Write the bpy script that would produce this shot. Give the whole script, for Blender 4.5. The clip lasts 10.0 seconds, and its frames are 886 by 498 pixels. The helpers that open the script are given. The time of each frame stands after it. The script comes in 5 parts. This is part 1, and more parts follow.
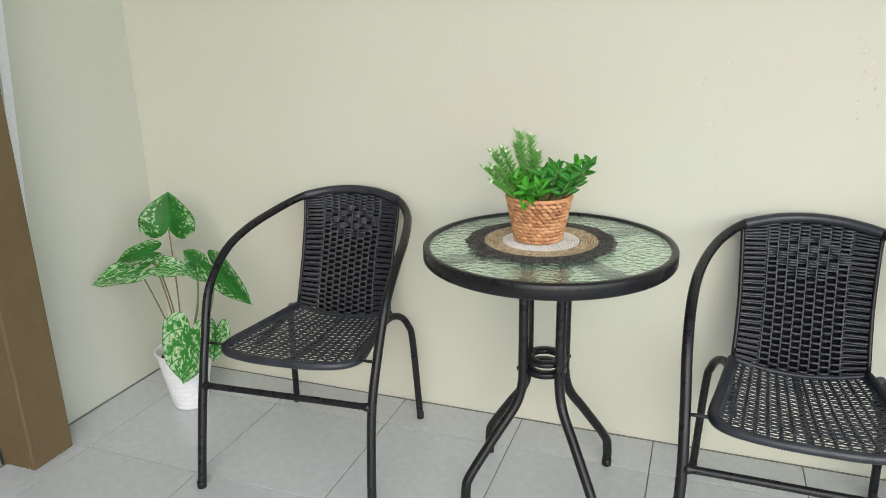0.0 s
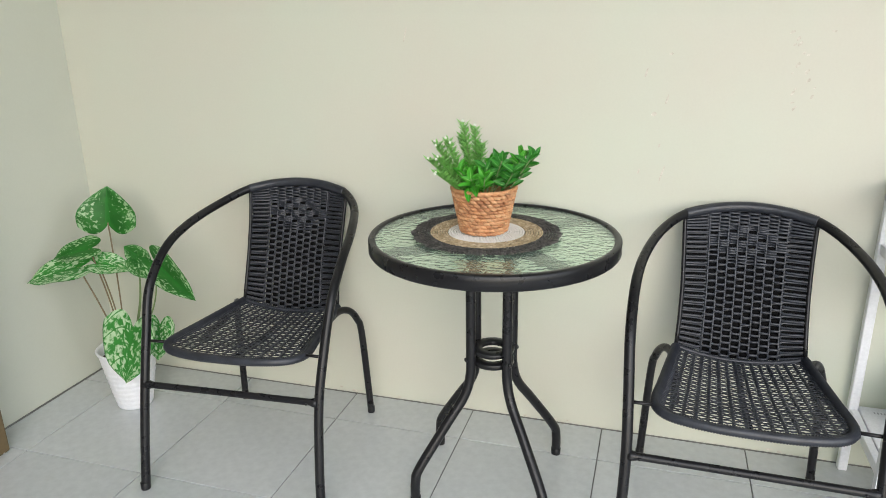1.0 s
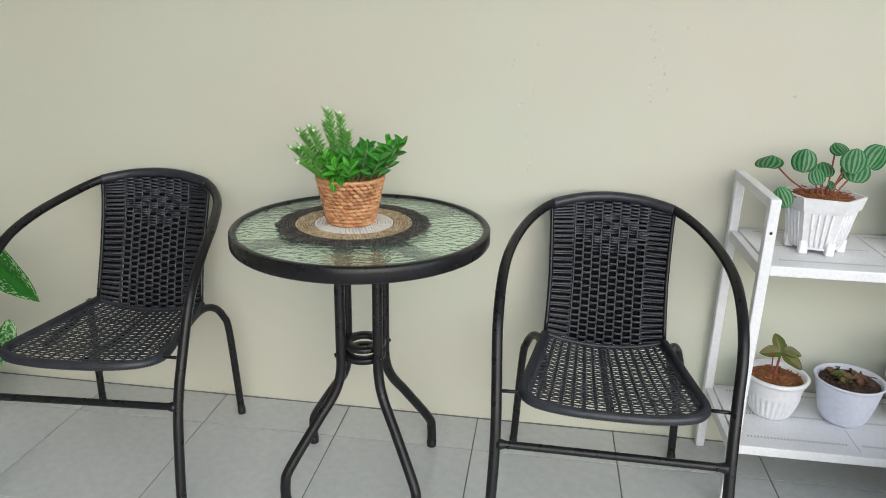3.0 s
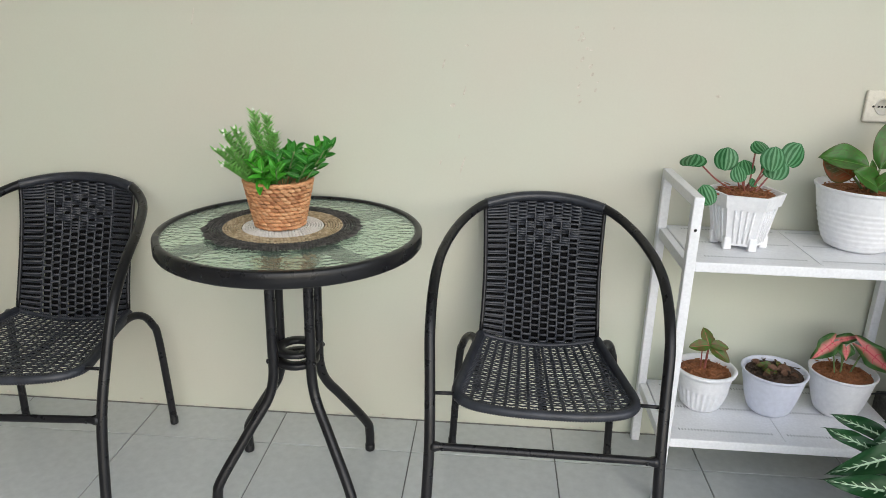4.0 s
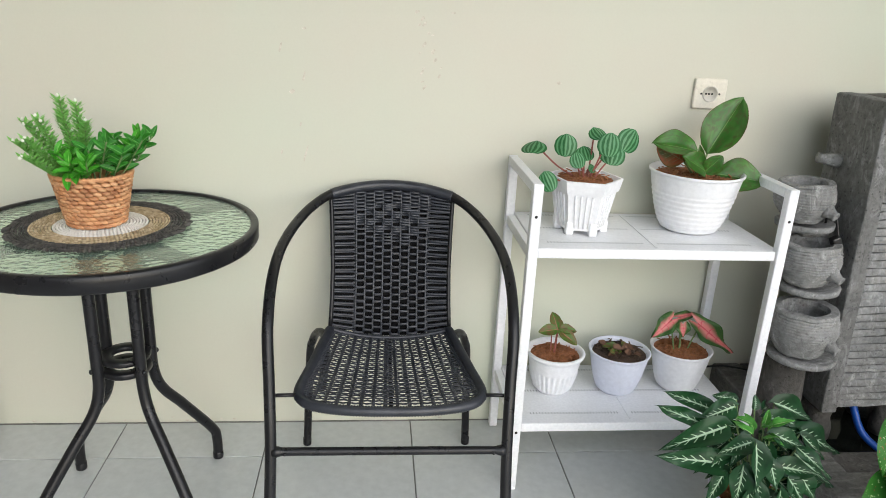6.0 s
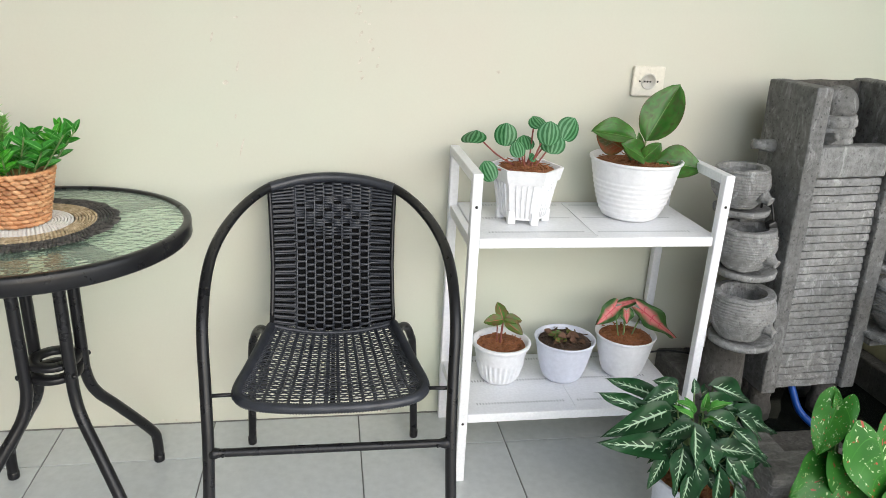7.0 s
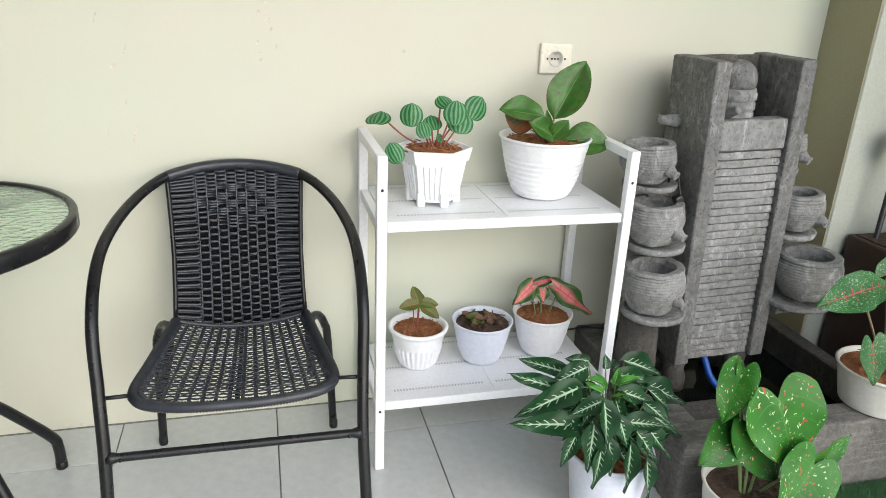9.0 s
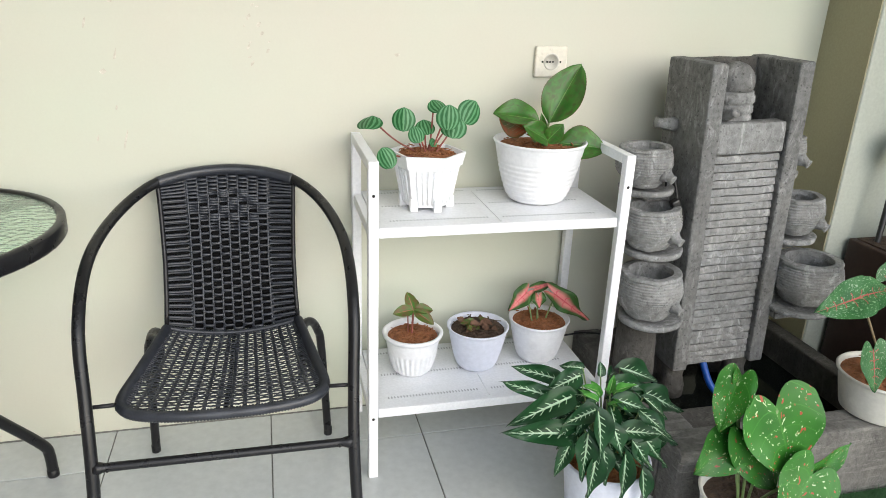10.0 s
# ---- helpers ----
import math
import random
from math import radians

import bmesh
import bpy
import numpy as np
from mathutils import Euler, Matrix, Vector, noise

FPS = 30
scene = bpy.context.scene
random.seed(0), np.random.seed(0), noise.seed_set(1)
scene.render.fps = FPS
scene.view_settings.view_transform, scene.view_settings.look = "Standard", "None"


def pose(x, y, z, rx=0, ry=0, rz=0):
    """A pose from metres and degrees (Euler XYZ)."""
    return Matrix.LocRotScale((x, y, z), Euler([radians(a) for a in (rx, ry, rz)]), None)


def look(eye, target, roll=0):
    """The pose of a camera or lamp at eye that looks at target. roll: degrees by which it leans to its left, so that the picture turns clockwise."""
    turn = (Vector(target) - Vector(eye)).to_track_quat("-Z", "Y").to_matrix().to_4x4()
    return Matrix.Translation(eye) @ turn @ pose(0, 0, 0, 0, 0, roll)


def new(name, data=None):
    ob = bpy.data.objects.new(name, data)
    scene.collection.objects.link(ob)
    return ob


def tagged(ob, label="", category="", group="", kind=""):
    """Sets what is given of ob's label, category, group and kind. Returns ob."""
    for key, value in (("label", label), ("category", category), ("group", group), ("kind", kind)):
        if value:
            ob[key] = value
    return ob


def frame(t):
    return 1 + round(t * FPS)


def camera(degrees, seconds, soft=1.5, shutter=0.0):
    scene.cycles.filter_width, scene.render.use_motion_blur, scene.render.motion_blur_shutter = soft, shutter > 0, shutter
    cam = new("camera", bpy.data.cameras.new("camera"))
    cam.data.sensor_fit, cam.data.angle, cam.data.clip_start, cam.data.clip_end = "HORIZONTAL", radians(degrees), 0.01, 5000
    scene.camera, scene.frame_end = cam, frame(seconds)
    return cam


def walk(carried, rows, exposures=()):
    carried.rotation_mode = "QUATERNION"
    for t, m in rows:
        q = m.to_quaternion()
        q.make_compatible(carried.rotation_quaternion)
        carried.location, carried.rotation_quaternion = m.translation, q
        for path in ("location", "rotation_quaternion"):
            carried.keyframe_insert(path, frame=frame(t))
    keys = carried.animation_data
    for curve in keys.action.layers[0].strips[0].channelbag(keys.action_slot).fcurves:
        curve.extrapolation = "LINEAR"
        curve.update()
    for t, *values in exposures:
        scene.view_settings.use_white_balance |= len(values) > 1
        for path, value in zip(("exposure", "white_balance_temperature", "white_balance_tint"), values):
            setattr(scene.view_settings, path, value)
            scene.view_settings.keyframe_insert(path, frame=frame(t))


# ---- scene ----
LENS = 64.2
cam = camera(LENS, 10.0, soft=0.6)
# seconds, x, y, z, yaw, pitch, roll
ROWS = [
    (0.0, 0.4703, -1.9307, 1.1849, 20.607, -17.362, -1.241),
    (0.5, 0.4860, -1.9182, 1.1840, 19.071, -17.623, -0.946),
    (1.0, 0.4984, -1.9101, 1.1815, 17.182, -18.062, -0.901),
    (1.5, 0.5047, -1.9019, 1.1704, 14.917, -18.283, -0.302),
    (2.0, 0.5108, -1.8877, 1.1703, 12.106, -18.699, 0.536),
    (2.5, 0.5259, -1.8750, 1.1643, 9.935, -18.677, 0.956),
    (4.0, 0.5864, -1.8494, 1.1651, 3.760, -18.447, 1.473),
    (4.5, 0.6076, -1.8415, 1.1676, 1.484, -18.473, 1.820),
    (5.0, 0.6305, -1.8292, 1.1669, -0.439, -18.616, 2.206),
    (5.5, 0.6504, -1.8120, 1.1645, -3.032, -18.803, 2.640),
    (6.0, 0.6806, -1.7941, 1.1612, -6.115, -19.149, 2.837),
    (7.5, 0.7400, -1.7783, 1.1565, -10.682, -20.020, 2.570),
    (8.0, 0.7597, -1.7737, 1.1527, -11.961, -20.376, 2.404),
    (8.5, 0.7830, -1.7678, 1.1517, -13.849, -20.636, 2.460),
    (9.0, 0.7986, -1.7626, 1.1492, -14.897, -20.770, 2.478),
    (9.5, 0.8115, -1.7570, 1.1459, -15.189, -20.861, 2.577),
    (10.0, 0.8309, -1.7493, 1.1516, -14.418, -20.624, 2.160),
]
# seconds, stops, kelvin, tint
EXPOSURES = [(0.0, 0.30, 6310, 9), (1.0, 0.34, 6310, 9), (2.5, 0.12, 6310, 9), (4.5, 0.02, 6330, 9), (5.5, 0.15, 6370, 8.8), (7.5, 0.40, 6400, 8.7), (9.0, 0.47, 6440, 8.4), (10.0, 0.47, 6440, 8.4)]
walk(cam, [(t, pose(x, y, z, 0, 0, yaw) @ pose(0, 0, 0, 90 + pitch) @ pose(0, 0, 0, 0, 0, roll)) for t, x, y, z, yaw, pitch, roll in ROWS], EXPOSURES)

# ---- light: bright overcast day, the terrace open at its front ----
world = bpy.data.worlds.new("sky_world")
scene.world = world
world.use_nodes = True
wn = world.node_tree.nodes
sky = wn.new("ShaderNodeTexSky")
sky.sky_type = 'NISHITA'
sky.sun_disc = False
sky.sun_elevation = radians(28)
sky.sun_rotation = radians(158)
sky.air_density, sky.dust_density, sky.ozone_density = 1.0, 1.5, 2.0
world.node_tree.links.new(sky.outputs[0], wn["Background"].inputs[0])
wn["Background"].inputs[1].default_value = 0.15
sun_data = bpy.data.lights.new("sun", 'SUN')
sun_data.energy, sun_data.angle, sun_data.color = 3.0, radians(100), (1.0, 0.985, 0.965)
sun = new("sun", sun_data)
sun.matrix_world = look((3.9, -6, 4.0), (0.6, 0, 0.6))


# ---- materials ----
def nodes_of(name):
    m = bpy.data.materials.new(name)
    m.use_nodes = True
    nt = m.node_tree
    return m, nt, nt.nodes["Principled BSDF"]


def ramp(nt, fac, stops, interp='LINEAR'):
    r = nt.nodes.new("ShaderNodeValToRGB")
    r.color_ramp.interpolation = interp
    els = r.color_ramp.elements
    while len(els) < len(stops):
        els.new(0.5)
    for e, (p, c) in zip(els, stops):
        e.position = p
        e.color = (*c, 1) if len(c) == 3 else c
    nt.links.new(fac, r.inputs[0])
    return r.outputs[0]


def noise_tex(nt, scale, detail=4, rough=0.55, coord="Object", stretch=None, distortion=0.0):
    tc = nt.nodes.new("ShaderNodeTexCoord")
    src = tc.outputs[coord]
    if stretch:
        mp = nt.nodes.new("ShaderNodeMapping")
        mp.inputs["Scale"].default_value = stretch
        nt.links.new(src, mp.inputs[0])
        src = mp.outputs[0]
    n = nt.nodes.new("ShaderNodeTexNoise")
    n.inputs["Scale"].default_value = scale
    n.inputs["Detail"].default_value = detail
    n.inputs["Roughness"].default_value = rough
    n.inputs["Distortion"].default_value = distortion
    nt.links.new(src, n.inputs["Vector"])
    return n.outputs[0]


def mix(nt, fac, a, b, kind='MIX'):
    m = nt.nodes.new("ShaderNodeMix")
    m.data_type, m.blend_type = 'RGBA', kind
    for sock, v in ((m.inputs[0], fac), (m.inputs[6], a), (m.inputs[7], b)):
        if isinstance(v, (int, float)):
            sock.default_value = v
        elif isinstance(v, tuple):
            sock.default_value = (*v, 1)
        else:
            nt.links.new(v, sock)
    return m.outputs[2]


def bump(nt, bs, height, strength=0.3, dist=0.002):
    b = nt.nodes.new("ShaderNodeBump")
    b.inputs["Strength"].default_value = strength
    b.inputs["Distance"].default_value = dist
    nt.links.new(height, b.inputs["Height"])
    nt.links.new(b.outputs[0], bs.inputs["Normal"])


def surface(name, c0, c1, scale=6.0, rough=0.5, fine=80.0, bump_s=0.15, bump_d=0.001, metal=0.0, rand=0.0, coat=0.0, spec=0.5, fmix=0.25):
    """Two-scale mottled surface between two colours."""
    m, nt, bs = nodes_of(name)
    col = ramp(nt, noise_tex(nt, scale), [(0.3, c0), (0.7, c1)])
    f = noise_tex(nt, fine, 3)
    col = mix(nt, fmix, col, ramp(nt, f, [(0.3, tuple(v * 0.75 for v in c0)), (0.7, tuple(min(1, v * 1.12) for v in c1))]))
    if rand:
        oi = nt.nodes.new("ShaderNodeObjectInfo")
        col = mix(nt, 1.0, col, ramp(nt, oi.outputs["Random"], [(0, (1 - rand,) * 3), (1, (1.0,) * 3)]), 'MULTIPLY')
    nt.links.new(col, bs.inputs["Base Color"])
    rr = ramp(nt, noise_tex(nt, scale * 2.3), [(0.3, (max(rough - 0.06, 0),) * 3), (0.7, (min(rough + 0.08, 1),) * 3)])
    nt.links.new(rr, bs.inputs["Roughness"])
    bs.inputs["Metallic"].default_value = metal
    bs.inputs["Coat Weight"].default_value = coat
    bs.inputs["Specular IOR Level"].default_value = spec
    if bump_s:
        bump(nt, bs, f, bump_s, bump_d)
    return m


MAT = {}
MAT["wall"] = surface("cream_wall_paint", (0.622, 0.597, 0.51), (0.60, 0.632, 0.527), 1.5, 0.62, 160, 0.025, 0.0005, spec=0.3, fmix=0.05)
MAT["wall_left"] = surface("pale_wall_paint", (0.575, 0.59, 0.51), (0.61, 0.62, 0.535), 1.5, 0.62, 160, 0.025, 0.0005, spec=0.3, fmix=0.05)
MAT["brown"] = surface("brown_pillar_paint", (0.14, 0.097, 0.045), (0.165, 0.116, 0.056), 5, 0.5, 120, 0.12)
MAT["white_wall"] = surface("white_wall_paint", (0.46, 0.485, 0.42), (0.50, 0.525, 0.46), 2, 0.6, 120, 0.08)
# cream paint with the return's shade put into the colour
MAT["shaded_return"] = surface("shaded_cream_paint", (0.34, 0.315, 0.205), (0.37, 0.345, 0.225), 1.5, 0.62, 160, 0.025, 0.0005, spec=0.3)
MAT["ceil"] = surface("white_ceiling_paint", (0.74, 0.73, 0.69), (0.78, 0.77, 0.73), 2, 0.7, 90, 0.05)
MAT["chip"] = surface("chipped_plaster", (0.80, 0.78, 0.70), (0.46, 0.41, 0.32), 90, 0.8, 300, 0.3)
MAT["tile"] = surface("grey_glazed_tile", (0.56, 0.585, 0.585), (0.61, 0.63, 0.625), 2.2, 0.13, 40, 0.015, 0.0004, rand=0.05)
MAT["grout"] = surface("grey_grout", (0.15, 0.15, 0.14), (0.22, 0.215, 0.20), 30, 0.85)
MAT["black"] = surface("black_powder_coat", (0.008, 0.008, 0.009), (0.013, 0.013, 0.015), 12, 0.30, 240, 0.12, 0.0004, spec=0.35)
MAT["wicker"] = surface("black_plastic_wicker", (0.017, 0.019, 0.025), (0.040, 0.044, 0.056), 40, 0.36, 400, 0.25, 0.0004, spec=0.5)
# shaded copy of the wicker for the strips behind the back weave
MAT["gap_shade"] = surface("matt_black_gap_shade", (0.003, 0.003, 0.003), (0.006, 0.006, 0.007), 40, 0.8, 400, 0.25, 0.0004, spec=0.1)
MAT["white_metal"] = surface("white_coated_steel", (0.80, 0.812, 0.84), (0.84, 0.85, 0.875), 8, 0.38, 150, 0.04, 0.0003)
MAT["perf"] = surface("dark_perforation", (0.42, 0.43, 0.45), (0.50, 0.51, 0.53), 30, 0.6)
MAT["pot_white"] = surface("white_plastic", (0.82, 0.83, 0.86), (0.845, 0.853, 0.875), 4, 0.35, 90, 0.03, 0.0003)
MAT["pot_cream"] = surface("cream_plastic", (0.70, 0.68, 0.62), (0.76, 0.74, 0.68), 9, 0.4, 90, 0.03, 0.0003)
MAT["pot_blue"] = surface("bluish_white_plastic", (0.70, 0.73, 0.84), (0.73, 0.755, 0.86), 4, 0.35, 90, 0.03, 0.0003)
MAT["coir"] = surface("rust_coco_peat", (0.19, 0.07, 0.028), (0.42, 0.17, 0.07), 55, 0.9, 260, 0.9, 0.006)
MAT["soil"] = surface("dark_soil", (0.035, 0.022, 0.015), (0.12, 0.075, 0.05), 70, 0.9, 260, 0.9, 0.006)
MAT["dry_leaf"] = surface("dry_brown_leaf", (0.09, 0.045, 0.028), (0.18, 0.095, 0.055), 40, 0.8, 200, 0.3)
MAT["socket"] = surface("ivory_plastic", (0.74, 0.70, 0.60), (0.78, 0.745, 0.65), 10, 0.3, 100, 0.03)
MAT["socket_in"] = surface("ivory_socket_recess", (0.62, 0.60, 0.53), (0.68, 0.65, 0.58), 10, 0.4, 100, 0.03)
MAT["dark_hole"] = surface("dark_hole", (0.01, 0.01, 0.01), (0.02, 0.018, 0.015), 10, 0.6)
MAT["metal"] = surface("grey_steel", (0.4, 0.4, 0.4), (0.5, 0.5, 0.5), 10, 0.35, metal=1.0)
MAT["hose"] = surface("blue_rubber_hose", (0.008, 0.07, 0.36), (0.012, 0.095, 0.45), 20, 0.35)
MAT["cable"] = surface("black_cable", (0.012, 0.012, 0.012), (0.02, 0.02, 0.02), 20, 0.4)
MAT["water"] = surface("dark_still_water", (0.008, 0.01, 0.009), (0.012, 0.014, 0.012), 3, 0.06, 30, 0.05, 0.001)
MAT["planter"] = surface("dark_brown_box", (0.030, 0.014, 0.011), (0.05, 0.024, 0.018), 8, 0.5)
MAT["turf"] = surface("artificial_grass", (0.012, 0.05, 0.014), (0.03, 0.10, 0.03), 60, 0.6)
MAT["ground"] = surface("garden_ground", (0.10, 0.13, 0.06), (0.16, 0.17, 0.10), 1.5, 0.9)
MAT["stem_g"] = surface("green_stem", (0.14, 0.22, 0.08), (0.22, 0.30, 0.12), 30, 0.5)
MAT["stem_b"] = surface("brownish_stem", (0.16, 0.12, 0.06), (0.26, 0.20, 0.12), 30, 0.5)
MAT["stem_r"] = surface("red_stem", (0.22, 0.05, 0.045), (0.32, 0.10, 0.07), 30, 0.5)
MAT["flower"] = surface("white_bud", (0.78, 0.80, 0.70), (0.85, 0.86, 0.78), 30, 0.5)


def concrete(name, c0, c1, c2, pits=0.0, grain=(1.0, 1.0, 0.4)):
    m, nt, bs = nodes_of(name)
    a = noise_tex(nt, 7, 7, 0.7, stretch=(1, 1, 0.55), distortion=0.4)
    b = noise_tex(nt, 60, 5, 0.7)
    col = ramp(nt, a, [(0.28, c0), (0.5, c1), (0.75, c2)])
    col = mix(nt, 0.45, col, ramp(nt, b, [(0.3, c0), (0.7, c2)]))
    v = nt.nodes.new("ShaderNodeTexVoronoi")
    v.inputs["Scale"].default_value = 75
    tc = nt.nodes.new("ShaderNodeTexCoord")
    nt.links.new(tc.outputs["Object"], v.inputs["Vector"])
    pit = ramp(nt, v.outputs["Distance"], [(0.10, (0.30,) * 3), (0.24, (1,) * 3)])
    worn = noise_tex(nt, 26, 6, 0.75, stretch=grain, distortion=1.2)
    col = mix(nt, ramp(nt, worn, [(0.54, (0,) * 3), (0.72, (0.75,) * 3)]), col, tuple(min(1, x * 1.45) for x in c2))
    col = mix(nt, ramp(nt, worn, [(0.28, (0.7,) * 3), (0.42, (0,) * 3)]), col, tuple(x * 0.6 for x in c0))
    if pits:
        col = mix(nt, pits, col, pit, 'MULTIPLY')
    nt.links.new(col, bs.inputs["Base Color"])
    bs.inputs["Roughness"].default_value = 0.88
    hm = mix(nt, 0.5, b, pit, 'MULTIPLY')
    bump(nt, bs, hm, 0.8, 0.006)
    return m


MAT["conc"] = concrete("weathered_grey_concrete", (0.062, 0.061, 0.056), (0.148, 0.147, 0.142), (0.295, 0.297, 0.296), 0.7)
# darker concrete tone for rear, inner and footing parts
MAT["conc_dark"] = concrete("dark_concrete", (0.042, 0.039, 0.034), (0.078, 0.073, 0.065), (0.135, 0.127, 0.115), 0.6)
MAT["conc_pot"] = concrete("pale_grey_cement", (0.103, 0.103, 0.100), (0.220, 0.221, 0.217), (0.40, 0.402, 0.40), 0.45)
MAT["conc_streak"] = concrete("streaked_cast_concrete", (0.055, 0.051, 0.045), (0.120, 0.114, 0.103), (0.225, 0.217, 0.20), 0.35, (0.25, 1.0, 3.0))
MAT["stonewall"] = concrete("rough_pebble_dash", (0.18, 0.15, 0.12), (0.34, 0.30, 0.25), (0.5, 0.46, 0.40), 0.5)

# hammered table glass
gm, gnt, gbs = nodes_of("hammered_green_glass")
gbs.inputs["Base Color"].default_value = (0.74, 0.92, 0.78, 1)
gbs.inputs["Roughness"].default_value = 0.04
gbs.inputs["Transmission Weight"].default_value = 0.92
gbs.inputs["IOR"].default_value = 1.5
bump(gnt, gbs, noise_tex(gnt, 62, 0.6, 0.4, stretch=(1.0, 1.25, 1.0), distortion=0.4), 0.42, 0.004)
MAT["glass"] = gm


def uv_of(nt):
    t = nt.nodes.new("ShaderNodeUVMap")
    s = nt.nodes.new("ShaderNodeSeparateXYZ")
    nt.links.new(t.outputs[0], s.inputs[0])
    return t.outputs[0], s.outputs[0], s.outputs[1]


def op(nt, kind, a, b=0.0, c=0.0):
    n = nt.nodes.new("ShaderNodeMath")
    n.operation = kind
    for sock, v in zip(n.inputs, (a, b, c)):
        if isinstance(v, (int, float)):
            sock.default_value = v
        else:
            nt.links.new(v, sock)
    return n.outputs[0]


def leaf_mat(name, base0, base1, vein=(0.4, 0.6, 0.3), vein_w=0.03, side=0.0, side_n=9.0, reach=0.80, patch=None, patch_scale=25.0, patch_cut=0.55,
             edge=None, edge_at=0.8, centre=None, rough=0.42, spots2=None, speck=False, grow=0.0, soft=0.05, slant=0.22):
    """Leaf colours from its own u (across, -1..1) and v (along): mottling, midrib, side veins, patches, rim."""
    m, nt, bs = nodes_of(name)
    uv, u, v = uv_of(nt)
    au = op(nt, 'ABSOLUTE', u)
    oi = nt.nodes.new("ShaderNodeObjectInfo")
    off = nt.nodes.new("ShaderNodeVectorMath")
    off.operation = 'ADD'
    sq = nt.nodes.new("ShaderNodeMapping")
    sq.inputs["Scale"].default_value = (0.5, 1.0, 1.0)
    nt.links.new(uv, sq.inputs[0])
    nt.links.new(sq.outputs[0], off.inputs[0])
    nt.links.new(oi.outputs["Random"], off.inputs[1])
    n1 = nt.nodes.new("ShaderNodeTexNoise")
    n1.inputs["Scale"].default_value = 3.0
    nt.links.new(off.outputs[0], n1.inputs["Vector"])
    col = ramp(nt, n1.outputs[0], [(0.35, base0), (0.65, base1)])
    if centre:
        d = op(nt, 'ADD', au, op(nt, 'MULTIPLY', n1.outputs[0], 0.5))
        col = mix(nt, ramp(nt, d, [(0.48, (1,) * 3), (0.84, (0,) * 3)]), col, centre)
    if patch:
        n2 = nt.nodes.new("ShaderNodeTexNoise")
        n2.inputs["Scale"].default_value = patch_scale
        n2.inputs["Detail"].default_value = 2.0 if speck else 4.0
        n2.inputs["Distortion"].default_value = 0.6
        nt.links.new(off.outputs[0], n2.inputs["Vector"])
        lvl = op(nt, 'ADD', n2.outputs[0], op(nt, 'MULTIPLY', op(nt, 'SUBTRACT', au, 0.5), grow)) if grow else n2.outputs[0]
        col = mix(nt, ramp(nt, lvl, [(patch_cut, (0,) * 3), (patch_cut + soft, (1,) * 3)]), col, patch)
    if spots2:
        n3 = nt.nodes.new("ShaderNodeTexNoise")
        n3.inputs["Scale"].default_value = patch_scale * 0.8
        n3.inputs["Detail"].default_value = 1.0
        mp = nt.nodes.new("ShaderNodeMapping")
        mp.inputs["Location"].default_value = (5.3, 2.1, 0)
        nt.links.new(off.outputs[0], mp.inputs[0])
        nt.links.new(mp.outputs[0], n3.inputs["Vector"])
        col = mix(nt, ramp(nt, n3.outputs[0], [(0.685, (0,) * 3), (0.72, (1,) * 3)]), col, spots2)
    if side:
        ph = op(nt, 'FRACT', op(nt, 'MULTIPLY', op(nt, 'SUBTRACT', v, op(nt, 'MULTIPLY', au, slant)), side_n))
        line = op(nt, 'LESS_THAN', op(nt, 'ABSOLUTE', op(nt, 'SUBTRACT', ph, 0.5)), side)
        fade = op(nt, 'LESS_THAN', op(nt, 'ADD', au, op(nt, 'MULTIPLY', n1.outputs[0], 0.4)), reach)
        col = mix(nt, op(nt, 'MULTIPLY', op(nt, 'MULTIPLY', line, fade), 0.85), col, vein)
    rib = op(nt, 'LESS_THAN', au, op(nt, 'MULTIPLY_ADD', v, -vein_w, 1.3 * vein_w))
    col = mix(nt, op(nt, 'MULTIPLY', rib, 0.9), col, vein)
    if edge:
        col = mix(nt, ramp(nt, au, [(edge_at, (0,) * 3), (edge_at + 0.08, (1,) * 3)]), col, edge)
    nt.links.new(col, bs.inputs["Base Color"])
    bs.inputs["Roughness"].default_value = rough
    bs.inputs["Specular IOR Level"].default_value = 0.28
    bump(nt, bs, n1.outputs[0], 0.3, 0.003)
    return m


MAT["l_cal"] = leaf_mat("white_marbled_leaf", (0.014, 0.105, 0.012), (0.026, 0.16, 0.020), (0.02, 0.16, 0.018), 0.08, patch=(0.31, 0.47, 0.25), patch_scale=16, patch_cut=0.56, edge=(0.02, 0.15, 0.02), edge_at=0.93, grow=0.26, soft=0.10)
MAT["l_cal_pale"] = leaf_mat("pale_marbled_leaf", (0.025, 0.18, 0.02), (0.04, 0.24, 0.035), (0.03, 0.19, 0.025), 0.05, side=0.05, side_n=5, reach=1.2, patch=(0.42, 0.57, 0.35), patch_scale=12, patch_cut=0.46, edge=(0.02, 0.14, 0.02), edge_at=0.94, grow=0.10, soft=0.12)
MAT["l_pep"] = leaf_mat("watermelon_striped_leaf", (0.012, 0.10, 0.03), (0.02, 0.14, 0.045), (0.30, 0.48, 0.34), 0.0, side=0.0)
MAT["l_agl"] = leaf_mat("green_leaf_with_red_edge", (0.022, 0.105, 0.012), (0.060, 0.175, 0.030), (0.13, 0.24, 0.07), 0.03, patch=(0.055, 0.085, 0.022), patch_scale=9, patch_cut=0.43, edge=(0.11, 0.05, 0.03), edge_at=0.95, soft=0.25, rough=0.30)
